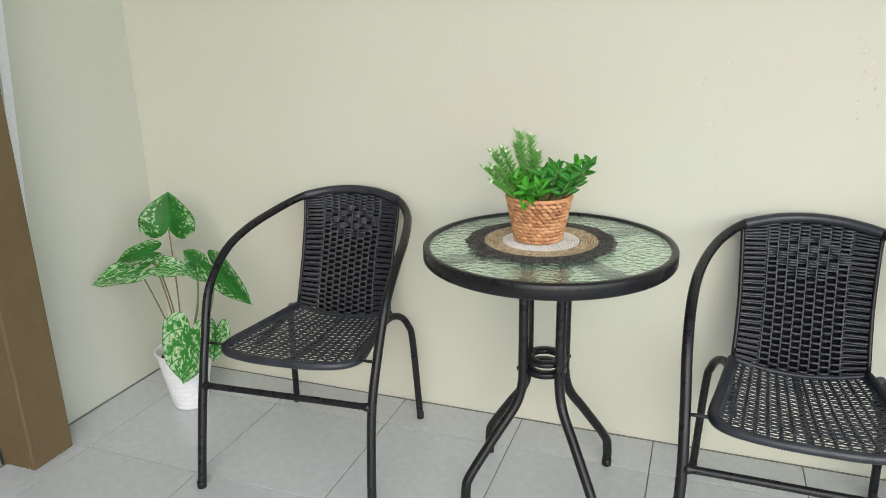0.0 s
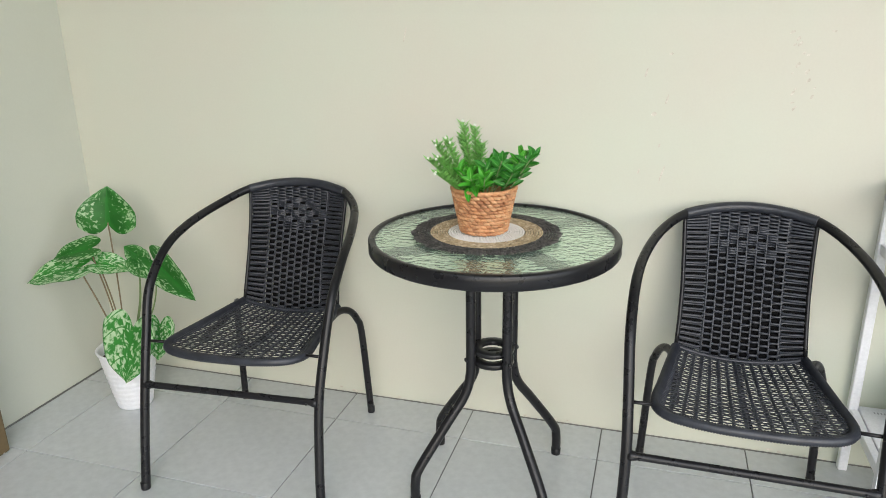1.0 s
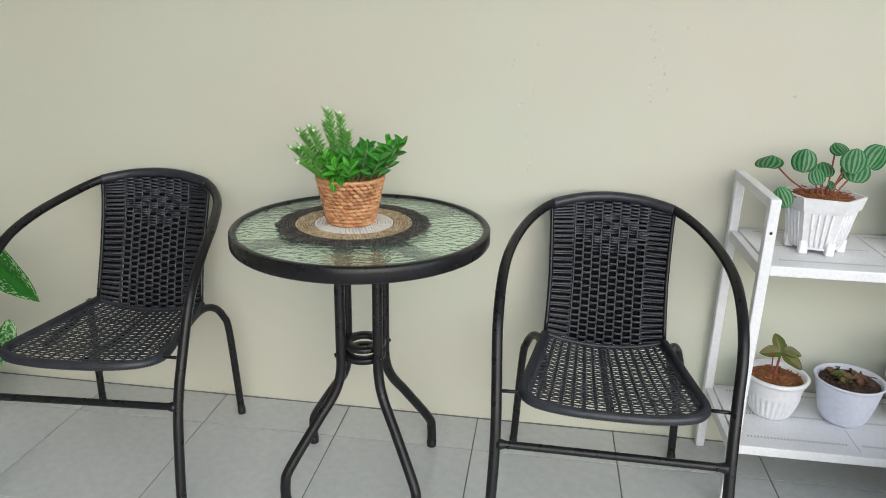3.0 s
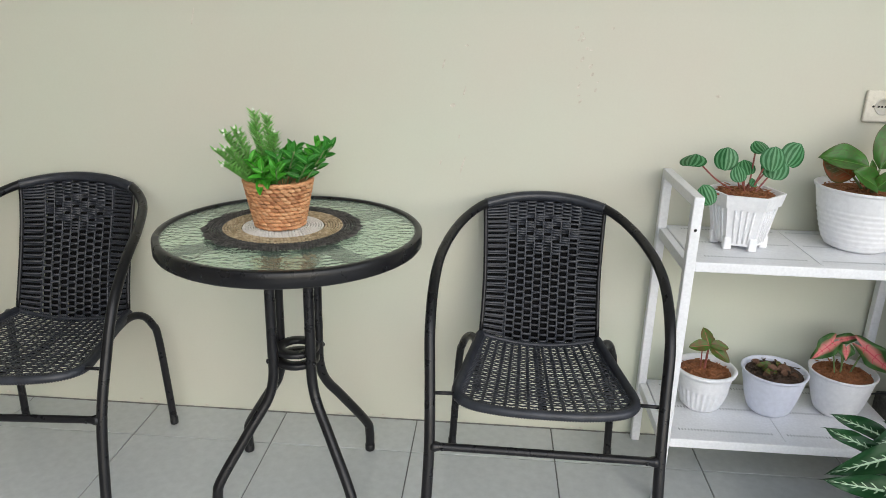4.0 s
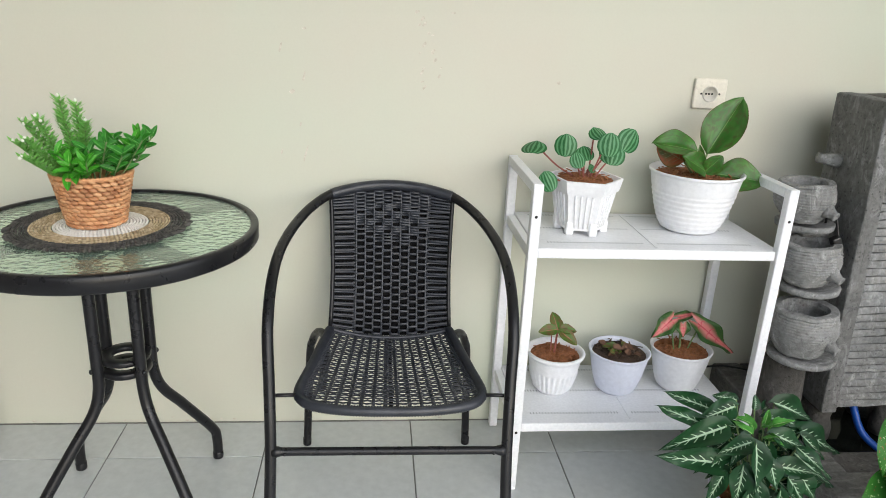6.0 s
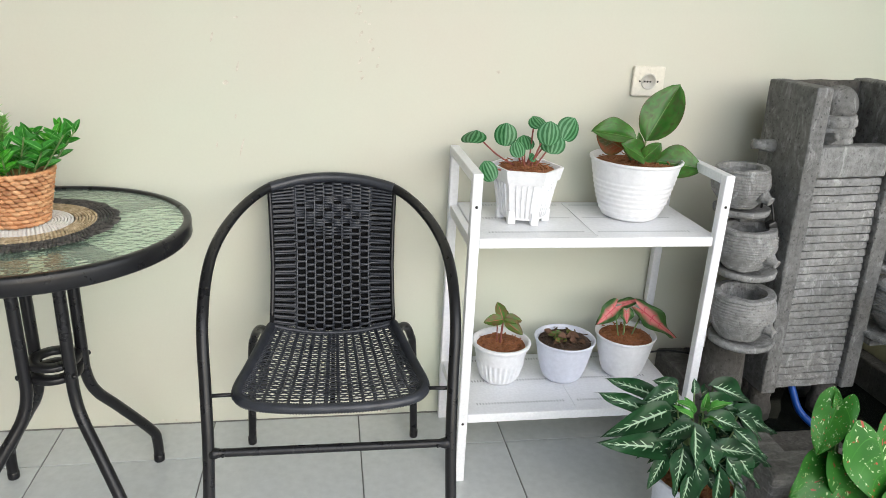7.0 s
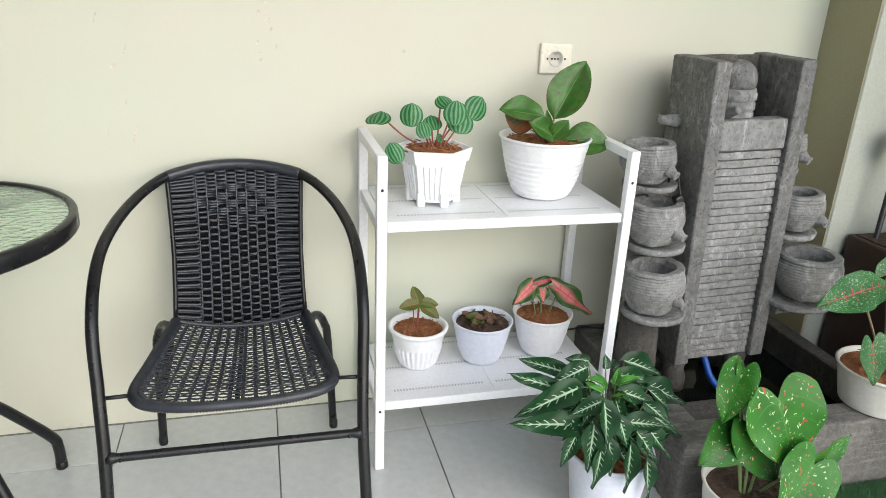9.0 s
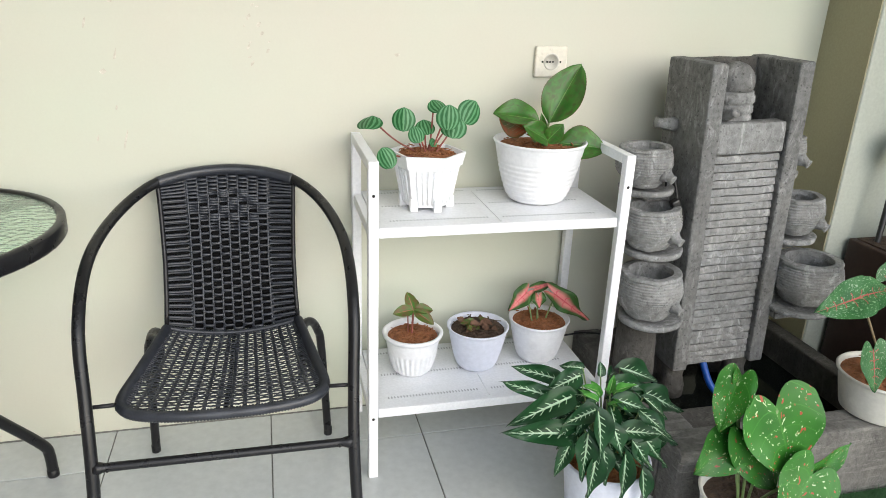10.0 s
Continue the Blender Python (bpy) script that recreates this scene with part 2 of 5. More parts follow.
MAT["l_agl_red"] = leaf_mat("reddish_green_leaf", (0.10, 0.12, 0.03), (0.36, 0.10, 0.035), (0.25, 0.22, 0.10), 0.04, side=0.06, side_n=8, edge=(0.07, 0.10, 0.02), edge_at=0.9)
MAT["l_pink"] = leaf_mat("pink_centred_leaf", (0.028, 0.085, 0.02), (0.05, 0.12, 0.03), (0.50, 0.06, 0.09), 0.05, centre=(0.58, 0.18, 0.17), side=0.05, side_n=5, reach=0.7, patch=(0.45, 0.16, 0.14), patch_scale=14, patch_cut=0.66, soft=0.12)
MAT["l_small"] = leaf_mat("small_bronze_green_leaf", (0.05, 0.15, 0.02), (0.13, 0.075, 0.03), (0.35, 0.10, 0.08), 0.06)
MAT["l_syn"] = leaf_mat("white_veined_dark_leaf", (0.006, 0.032, 0.010), (0.013, 0.060, 0.019), (0.33, 0.46, 0.31), 0.08, side=0.09, side_n=8.0, reach=0.55, rough=0.40, slant=0.30)
MAT["l_syn_new"] = leaf_mat("young_green_leaf", (0.05, 0.22, 0.03), (0.09, 0.30, 0.05), (0.35, 0.5, 0.2), 0.08)
MAT["l_spk"] = leaf_mat("speckled_green_leaf", (0.017, 0.112, 0.008), (0.030, 0.155, 0.014), (0.04, 0.18, 0.018), 0.025, side=0.03, side_n=5, reach=1.1, patch=(0.46, 0.57, 0.33), patch_scale=19, patch_cut=0.635, spots2=(0.36, 0.06, 0.035), speck=True)
MAT["l_spk_dark"] = leaf_mat("speckled_dark_leaf", (0.014, 0.09, 0.008), (0.025, 0.13, 0.013), (0.03, 0.12, 0.015), 0.03, patch=(0.32, 0.42, 0.20), patch_scale=18, patch_cut=0.65, spots2=(0.18, 0.04, 0.02), speck=True)
MAT["l_redcal"] = leaf_mat("red_veined_leaf", (0.016, 0.085, 0.022), (0.032, 0.125, 0.034), (0.34, 0.06, 0.06), 0.035, reach=0.55, side=0.05, side_n=6, patch=(0.22, 0.33, 0.20), patch_scale=26, patch_cut=0.56, soft=0.10)
MAT["l_green"] = leaf_mat("bright_green_leaf", (0.035, 0.25, 0.012), (0.08, 0.38, 0.03), (0.24, 0.50, 0.12), 0.10, rough=0.38)
MAT["l_dark"] = leaf_mat("deep_green_leaf", (0.020, 0.15, 0.014), (0.045, 0.24, 0.028), (0.16, 0.40, 0.10), 0.10, rough=0.4)
MAT["l_fern"] = leaf_mat("needle_leaf", (0.20, 0.48, 0.09), (0.30, 0.58, 0.16), (0.24, 0.55, 0.13), 0.1)

# stripes that run from stalk to tip of the round leaves
pm = MAT["l_pep"].node_tree
pb = pm.nodes["Principled BSDF"]
puv, pu = uv_of(pm)[:2]
wv = pm.nodes.new("ShaderNodeTexNoise")
wv.inputs["Scale"].default_value = 4.0
pm.links.new(puv, wv.inputs["Vector"])
st = op(pm, 'SINE', op(pm, 'ADD', op(pm, 'MULTIPLY', pu, 17.0), op(pm, 'MULTIPLY', wv.outputs[0], 3.0)))
st = op(pm, 'MULTIPLY_ADD', st, 0.5, 0.5)
pep = mix(pm, ramp(pm, st, [(0.30, (0,) * 3), (0.75, (1,) * 3)]), (0.016, 0.105, 0.028), (0.10, 0.26, 0.12))
pm.links.new(pep, pb.inputs["Base Color"])


def woven_mat(name, c0, c1, c2):
    m, nt, bs = nodes_of(name)
    oi = nt.nodes.new("ShaderNodeNewGeometry")
    col = ramp(nt, oi.outputs["Random Per Island"], [(0, c0), (0.5, c1), (1, c2)])
    col = mix(nt, 0.5, col, ramp(nt, noise_tex(nt, 60, 4, 0.6, stretch=(1, 1, 3)), [(0.3, c0), (0.7, c2)]))
    nt.links.new(col, bs.inputs["Base Color"])
    bs.inputs["Roughness"].default_value = 0.62
    bump(nt, bs, noise_tex(nt, 220, 3), 0.5, 0.001)
    return m


MAT["basket"] = woven_mat("woven_water_hyacinth", (0.27, 0.095, 0.034), (0.64, 0.275, 0.11), (0.78, 0.48, 0.26))
MAT["rope_w"] = woven_mat("white_cotton_rope", (0.66, 0.64, 0.60), (0.74, 0.72, 0.68), (0.80, 0.78, 0.74))
MAT["rope_t"] = woven_mat("tan_seagrass_rope", (0.17, 0.115, 0.05), (0.43, 0.32, 0.17), (0.66, 0.54, 0.37))
MAT["rope_k"] = woven_mat("black_seagrass_rope", (0.004, 0.004, 0.005), (0.014, 0.014, 0.015), (0.13, 0.12, 0.11))


# ---- mesh helpers ----
def part(name, bm, material, parent=None, label=""):
    """Link a bmesh (or mesh) as one object, under its thing or part."""
    if isinstance(bm, bmesh.types.BMesh):
        me = bpy.data.meshes.new(name)
        bm.to_mesh(me)
        bm.free()
    else:
        me = bm
    if material and not me.materials:
        me.materials.append(MAT[material])
    ob = new(name, me)
    if parent:
        ob.parent = parent
    if label:
        tagged(ob, label)
    return ob


def thing(name, loc, label, category, group="", rz=0.0):
    e = new(name)
    e.empty_display_size = 0.05
    e.matrix_world = pose(*loc, 0, 0, rz)
    return tagged(e, label, category, group)


def smooth(bm, on=True):
    for f in bm.faces:
        f.smooth = on
    return bm


def box(x0, x1, y0, y1, z0, z1, bevel=0.0, seg=2, bm=None):
    bm = bm or bmesh.new()
    r = bmesh.ops.create_cube(bm, size=1)
    vs = r["verts"]
    bmesh.ops.transform(bm, matrix=Matrix.Translation(((x0 + x1) / 2, (y0 + y1) / 2, (z0 + z1) / 2)) @ Matrix.Diagonal((x1 - x0, y1 - y0, z1 - z0, 1)), verts=vs)
    if bevel:
        es = list({e for v in vs for e in v.link_edges})
        bmesh.ops.bevel(bm, geom=es, offset=bevel, segments=seg, profile=0.5, affect='EDGES')
    return bm


def spline(pts, n=8, closed=False):
    """Catmull-Rom through the points."""
    P = [Vector(p) for p in pts]
    out = []
    m = len(P)
    for i in range(m if closed else m - 1):
        a, b, c, d = (P[(i - 1) % m], P[i], P[(i + 1) % m], P[(i + 2) % m]) if closed else (P[max(i - 1, 0)], P[i], P[i + 1], P[min(i + 2, m - 1)])
        for k in range(n):
            t = k / n
            out.append(0.5 * ((2 * b) + (c - a) * t + (2 * a - 5 * b + 4 * c - d) * t * t + (3 * b - a - 3 * c + d) * t ** 3))
    if not closed:
        out.append(P[-1].copy())
    return out


def tube(path, r, sides=12, closed=False, bm=None, radii=None, cap=True):
    """A round tube along a list of points; radii: one radius a point."""
    bm = bm or bmesh.new()
    P = [Vector(p) for p in path]
    n = len(P)
    ref = None
    rings = []
    for i, p in enumerate(P):
        if closed:
            d = P[(i + 1) % n] - P[(i - 1) % n]
        else:
            d = P[min(i + 1, n - 1)] - P[max(i - 1, 0)]
        d.normalize()
        if ref is None:
            ref = d.orthogonal().normalized()
        ref = (ref - d * ref.dot(d)).normalized()
        q = d.cross(ref)
        rr = radii[i] if radii else r
        rings.append([bm.verts.new(p + (ref * math.cos(a) + q * math.sin(a)) * rr) for a in [2 * math.pi * k / sides for k in range(sides)]])
    for i in range(n if closed else n - 1):
        A, B = rings[i], rings[(i + 1) % n]
        sh = 0
        if closed and i == n - 1:
            sh = min(range(sides), key=lambda s: (A[0].co - B[s].co).length)
        for k in range(sides):
            bm.faces.new((A[k], A[(k + 1) % sides], B[(k + 1 + sh) % sides], B[(k + sh) % sides]))
    if cap and not closed:
        bm.faces.new(rings[0][::-1])
        bm.faces.new(rings[-1])
    return smooth(bm)


def lathe(profile, sides=40, bm=None, wob=None):
    """Turn (radius, z) pairs about z. wob(angle, k): scale of the radius."""
    bm = bm or bmesh.new()
    rings = []
    for k, (r, z) in enumerate(profile):
        rings.append([bm.verts.new((r * (wob(2 * math.pi * s / sides, k) if wob else 1) * math.cos(2 * math.pi * s / sides),
                                    r * (wob(2 * math.pi * s / sides, k) if wob else 1) * math.sin(2 * math.pi * s / sides), z)) for s in range(sides)])
    for A, B in zip(rings, rings[1:]):
        for s in range(sides):
            bm.faces.new((A[s], A[(s + 1) % sides], B[(s + 1) % sides], B[s]))
    for R, flip in ((rings[0], True), (rings[-1], False)):
        if (R[0].co - R[sides // 2].co).length > 1e-5:
            bm.faces.new(R[::-1] if flip else R)
    bmesh.ops.recalc_face_normals(bm, faces=bm.faces)
    return smooth(bm)


def move(bm, m):
    bmesh.ops.transform(bm, matrix=m, verts=bm.verts)
    return bm


# ---- the terrace ----
WALL_TOP = 3.0
X0, X1 = -1.360, 2.355
bm = box(X0 - 0.15, 3.6, 0.0, 0.15, -0.05, WALL_TOP)
wall_back = tagged(part("wall_north", bm, "wall"), "smooth cream painted masonry wall with small chips", "wall", kind="structure")
bm = box(X0 - 0.15, X0, -0.60, -0.0005, -0.05, WALL_TOP)
wall_west = tagged(part("wall_west", bm, "wall_left"), "pale cream painted side wall beside the corner", "wall", kind="structure")
bm = box(X1, 3.6, -0.185, -0.0005, -0.05, WALL_TOP, 0.004)
wall_east = tagged(part("wall_east", bm, "white_wall"), "pale painted wall projection beyond the fountain", "wall", kind="structure")
# thin facing in the darkened tone, painting shade on the return
part("return_face", box(X1 - 0.004, X1 - 0.0002, -0.181, -0.0008, 0.0, WALL_TOP - 0.001), "shaded_return", wall_east, "return of the wall, its shade put into an olive colour")
# added out of view to keep light off the fountain corner
bm = box(2.80, 2.95, -0.95, -0.1855, -0.05, WALL_TOP)
tagged(part("wall_side", bm, "wall_left"), "unseen pale wall added to shade the fountain corner", "wall", kind="structure")
bm = box(-1.370, -1.247, -0.715, -0.577, 0.0, WALL_TOP, 0.006)
pillar = tagged(part("pillar", bm, "brown"), "brown painted square pillar standing on the tiles", "pillar", kind="structure")
# real beside the pillar; the unseen run to y -4.6 blocks western light
bm = box(-1.53, -1.37, -4.6, -0.720, -0.05, WALL_TOP)
tagged(part("wall_south", bm, "stonewall"), "rough pebble-dashed wall beside the pillar, lengthened unseen to block light", "wall", kind="structure")
# added behind the camera to cut light on the left and the return
bm = box(-1.3695, -0.25, -3.75, -3.60, -0.05, WALL_TOP)
tagged(part("wall_front", bm, "stonewall"), "unseen rough wall added to block light from the south-west", "wall", kind="structure")
bm = box(X0 - 0.15, 3.6, -2.3, 0.15, WALL_TOP, WALL_TOP + 0.12)
tagged(part("ceiling", bm, "ceil"), "plain white terrace ceiling", "ceiling", kind="structure")
# white edge strip leaning on the side wall behind the pillar
bm = box(-1.3595, -1.3515, -0.030, 0.0, 0.0, 1.9, 0.001)
for v in bm.verts:
    v.co.y += -0.556 + v.co.z * 0.0905
tagged(part("trim", bm, "white_metal"), "white edge strip leaning on the wall behind the pillar", "trim", kind="structure")
bm = bmesh.new()
bmesh.ops.create_grid(bm, x_segments=8, y_segments=8, size=200)
move(bm, pose(0, 0, -0.12))
tagged(part("ground", bm, "ground"), "grassy garden ground outside the terrace", "ground", kind="structure")
bm = box(X0 - 0.15, 3.6, -3.4, 0.15, -0.11, -0.004)
floor = tagged(part("floor", bm, "grout"), "terrace floor laid with large grey glazed tiles", "floor", kind="structure")
part("joint_line", box(X0 + 0.0003, X0 + 0.004, -0.566, -0.002, -0.003, 0.0045), "grout", wall_west, "dark open joint along the wall base")
part("joint_line", box(X0 + 0.004, 1.65, -0.0042, -0.0003, -0.003, 0.0022), "grout", wall_back, "thin dark joint along the wall base")
bm = bmesh.new()
rnd = random.Random(3)
for k in range(16):
    if k % 3 == 0:
        x, y = -1.2466, -0.715 + 0.138 * rnd.random()
    else:
        x, y = -1.36 + 0.112 * rnd.random(), -0.7154
    s = rnd.uniform(0.0015, 0.004)
    bmesh.ops.create_icosphere(bm, subdivisions=1, radius=1, matrix=pose(x, y, rnd.uniform(0.0, 0.006), 0, 0, rnd.uniform(0, 90)) @ Matrix.Diagonal((s * 0.7, s * 1.3, s * 0.7, 1)))
part("chipped_base", bm, "chip", pillar, "crumbled pale plaster at the pillar's foot")


# ---- chairs ----
def ring_tube(path, r, amp, sides=10, closed=False):
    """A tube wrapped in round strands: a ridge at every second ring."""
    return tube(path, r, sides, closed, radii=[r + (amp if i % 2 else -amp) for i in range(len(path))])


def resample(path, step):
    P = [Vector(p) for p in path]
    out, need = [P[0].copy()], step
    for a, b in zip(P, P[1:]):
        d = (b - a).length
        pos = 0.0
        while d - pos >= need:
            pos += need
            out.append(a.lerp(b, pos / d))
            need = step
        need -= d - pos
    return out


def mirror(pts):
    return [Vector((-p[0], p[1], p[2])) for p in pts]


ARM = [(0.250, -0.605, 0.0), (0.246, -0.585, 0.13), (0.243, -0.553, 0.285), (0.248, -0.512, 0.405), (0.255, -0.462, 0.520), (0.255, -0.372, 0.600),
       (0.243, -0.265, 0.641), (0.208, -0.140, 0.672), (0.152, -0.066, 0.699), (0.08, -0.040, 0.712), (0.0, -0.031, 0.717)]
BACKW = [(0.373, 0.150, -0.172), (0.44, 0.147, -0.150), (0.52, 0.146, -0.120), (0.60, 0.149, -0.088), (0.66, 0.152, -0.068), (0.695, 0.154, -0.060)]


def back_at(s):
    """Half width, y and z of the back panel at s 0..1 from seat to top."""
    k = s * (len(BACKW) - 1)
    i = min(int(k), len(BACKW) - 2)
    f = k - i
    a, b = BACKW[i], BACKW[i + 1]
    return a[1] + (b[1] - a[1]) * f, a[2] + (b[2] - a[2]) * f, a[0] + (b[0] - a[0]) * f


def back_pt(u, s, off=0.0):
    w, y, z = back_at(s)
    bow = 0.020 * (1 - u * u) * (0.35 + 0.65 * s)
    top = 0.012 * (1 - u * u) * max(0, (s - 0.8) / 0.2)
    sag = 0.024 * (1 - u * u) * (1 - s) ** 5
    return Vector((u * w, y + bow + off * 0.87, z + top - sag + off * 0.48))


def seat_pt(u, v, off=0.0):
    """u -1..1 across, v 0 at the back to 1 at the front."""
    w = 0.150 + (0.198 - 0.150) * v
    z = 0.376 + 0.010 * v - 0.016 * (1 - u * u) * math.sin(math.pi * min(1, v * 1.1)) - 0.005 * (1 - u * u) * math.sin(math.pi * min(1, v * 3.2))
    z -= 0.024 * (1 - u * u) * math.exp(-6.0 * max(0.0, v))
    y = -0.172 - 0.355 * v - 0.020 * (1 - u * u) * v
    return Vector((u * w, y, z + off))


def strand(bm, pts, w, h, up):
    """A flat strand: rectangular section along the points. up: normals."""
    rings = []
    n = len(pts)
    for i, p in enumerate(pts):
        d = (pts[min(i + 1, n - 1)] - pts[max(i - 1, 0)]).normalized()
        nrm = up[i] if isinstance(up, list) else up
        s = d.cross(nrm).normalized()
        q = s.cross(d)
        rings.append([bm.verts.new(p + s * a * w + q * b * h) for a, b in ((-.5, -.1), (-.38, .5), (.38, .5), (.5, -.1), (0, -.5))])
    for A, B in zip(rings, rings[1:]):
        for k in range(5):
            f = bm.faces.new((A[k], A[(k + 1) % 5], B[(k + 1) % 5], B[k]))
            f.smooth = True
    bm.faces.new(rings[0][::-1])
    bm.faces.new(rings[-1])


def build_chair(loc, rz, label):
    e = thing("garden_chair", loc, label, "chair", "chairs beside the table", rz)
    arc = ARM + mirror(ARM)[-2::-1]
    part("arm_frame", tube(spline(arc, 8), 0.0118, 14), "black", e, "curved black steel tube frame")
    # wrapped strands on the top of the arc
    top = resample(spline([a for a in ARM[8:]] + mirror(ARM)[-2:7:-1], 14), 0.0028)
    part("top_wrap", ring_tube(top, 0.0131, 0.0011, 10), "wicker", e, "black wicker wrapped round the top rail")
    for sx in (1, -1):
        leg = [(0.150, -0.42, 0.356), (0.152, -0.30, 0.362), (0.161, -0.205, 0.373), (0.181, -0.163, 0.364), (0.197, -0.139, 0.328), (0.206, -0.128, 0.27), (0.218, -0.114, 0.0)]
        part("rear_leg", tube(spline([(sx * x, y, z) for x, y, z in leg], 8), 0.0105, 12), "black", e)
        cap = lathe([(0.0, 0.0), (0.0108, 0.0), (0.0113, 0.003), (0.0113, 0.02), (0.0106, 0.021)], 16)
        part("foot_cap", move(cap, pose(sx * 0.218, -0.114, 0)), "black", e)
        cap = lathe([(0.0, 0.0), (0.0120, 0.0), (0.0126, 0.003), (0.0126, 0.02), (0.0119, 0.021)], 16)
        part("foot_cap", move(cap, pose(sx * 0.250, -0.605, 0)), "black", e)
        part("seat_rod", tube([(sx * 0.247, -0.513, 0.391), (sx * 0.190, -0.505, 0.388)], 0.0042, 8), "black", e)
    bar = [(-0.240, -0.554, 0.285), (-0.215, -0.553, 0.285), (0.215, -0.553, 0.285), (0.240, -0.554, 0.285)]
    path = resample([Vector(b) for b in bar], 0.01)
    part("crossbar", tube(path, 0.009, 12, radii=[0.0088 + (0.003 if min(i, len(path) - 1 - i) < 2 else 0) for i in range(len(path))]), "black", e)
    for sx in (1, -1):
        sc = lathe([(0.0, 0.0), (0.0035, 0.0), (0.003, 0.002), (0.0, 0.0025)], 10)
        part("screw", move(sc, pose(sx * 0.214, -0.564, 0.285, 90)), "black", e)
    # seat and back frames: one loop of thin tube, wrapped in strands
    loop = [seat_pt(-1, 0.0), seat_pt(-1, 0.3), seat_pt(-1, 0.6), seat_pt(-1, 0.86), seat_pt(-0.93, 0.97), seat_pt(-0.75, 1.03), seat_pt(-0.4, 1.05), seat_pt(0, 1.05), seat_pt(0.4, 1.05),
            seat_pt(0.75, 1.03), seat_pt(0.93, 0.97), seat_pt(1, 0.86), seat_pt(1, 0.6), seat_pt(1, 0.3), seat_pt(1, 0.0)]
    part("seat_frame", ring_tube(resample(spline(loop, 10), 0.0029), 0.0108, 0.0011, 10), "wicker", e, "seat edge wrapped in black wicker")
    for sx in (1, -1):
        part("back_rail", tube([back_pt(sx, s / 10) for s in range(11)], 0.0055, 8), "black", e)
    part("seat_brace", tube([(0.0, -0.53, 0.368), (0.0, -0.35, 0.346), (0.0, -0.175, 0.350)], 0.005, 8), "black", e)
    part("seat_hinge_rail", ring_tube(resample([seat_pt(-1 + k / 12, 0.0, 0.002) for k in range(25)], 0.0031), 0.0062, 0.0010, 8), "wicker", e)
    # back: thin upright cords, then the flat woven rows between them
    NB = 9
    cords = [-0.60 + 1.20 * c / (NB - 1) for c in range(NB)]
    for c in cords:
        b = bmesh.new()
        strand(b, [back_pt(c, s / 16, -0.0012) for s in range(17)], 0.0046, 0.0034, Vector((0, -0.87, 0.48)))
        part("back_strand", b, "wicker", e)
    cells = list(zip([-1.0] + cords, cords + [1.0]))
    # near-black strips behind each cell put the weave gaps' shade into colour
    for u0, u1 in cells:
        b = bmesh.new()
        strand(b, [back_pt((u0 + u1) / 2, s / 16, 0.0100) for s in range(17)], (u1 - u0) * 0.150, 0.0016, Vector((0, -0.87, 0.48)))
        part("back_strand", b, "gap_shade", e)
    b = bmesh.new()
    NR = 52
    for r in range(NR):
        s = (r + 0.5) / NR
        pts = []
        for i, (u0, u1) in enumerate(cells):
            over = (i + r) % 2 == 0
            o = -0.0032 if over else 0.0062
            if 29 <= r < 44 and abs(i - 4.5) + abs((r - 29) // 3 - 2) < 3.6:
                over = (i + (r - 29) // 3) % 2 == 0
                o = -0.0036 if over else 0.0062
            elif i in (0, len(cells) - 1):
                o = -0.0015 if over else 0.0036
            g = 0.13 * (u1 - u0)
            pts += [back_pt(u0 + g, s, o), back_pt(u1 - g, s, o)]
        pts = [back_pt(-1.0, s)] + pts + [back_pt(1.0, s)]
        strand(b, pts, 0.0066, 0.0026, Vector((0, -0.87, 0.48)))
    part("back_weave", b, "wicker", e, "densely woven black wicker back")
    # seat: open weave
    b = bmesh.new()
    NS, NV = 16, 35
    for c in range(NS):
        u = -0.94 + 1.88 * c / (NS - 1)
        pts = [seat_pt(u, v / (2 * NV), 0.0007 * (1 if (v + c) % 2 else -1)) for v in range(2 * NV + 1)]
        strand(b, pts, 0.0088 if c % 2 else 0.0074, 0.0026, Vector((0, 0, 1)))
    part("seat_weave", b, "wicker", e, "open lattice of black wicker strands")
    b = bmesh.new()
    for v in range(NV):
        vv = 0.02 + 0.98 * v / NV
        pts = [seat_pt(-1 + 2 * k / (2 * NS), vv, 0.0012 * (1 if (v + k) % 2 else -1)) for k in range(2 * NS + 1)]
        strand(b, pts, 0.0050, 0.0024, Vector((0, 0, 1)))
    part("seat_cross_weave", b, "wicker", e)
    # dense wrapped margin at both sides of the seat
    for sx in (1, -1):
        b = bmesh.new()
        for j in range(46):
            vv = 0.02 + 0.93 * j / 46
            strand(b, [seat_pt(sx * 1.0, vv, 0.004), seat_pt(sx * 0.95, vv, 0.003), seat_pt(sx * 0.89, vv + 0.004, 0.0)], 0.0048, 0.0022, Vector((0, 0, 1)))
        tagged(part("seat_margin", b, "wicker", e), kind="stuff")
    return e


build_chair((-0.534, 0.003, 0), 3.9, "black wicker armchair with steel tube frame beside the corner plant")
build_chair((0.732, 0, 0), -0.7, "black wicker armchair with steel tube frame between table and shelf")

# ---- bistro table ----
TX, TY, TZ = 0.137, -0.328, 0.691
table = thing("bistro_table", (TX, TY, 0), "round black bistro table with hammered glass top", "table")
R = 0.300
prof = [(R - 0.016, TZ - 0.002), (R - 0.014, TZ + 0.001), (R - 0.003, TZ + 0.001), (R, TZ - 0.003), (R, TZ - 0.030), (R - 0.003, TZ - 0.034), (R - 0.008, TZ - 0.034), (R - 0.010, TZ - 0.012), (R - 0.018, TZ - 0.010), (R - 0.016, TZ - 0.002)]
bm = bmesh.new()
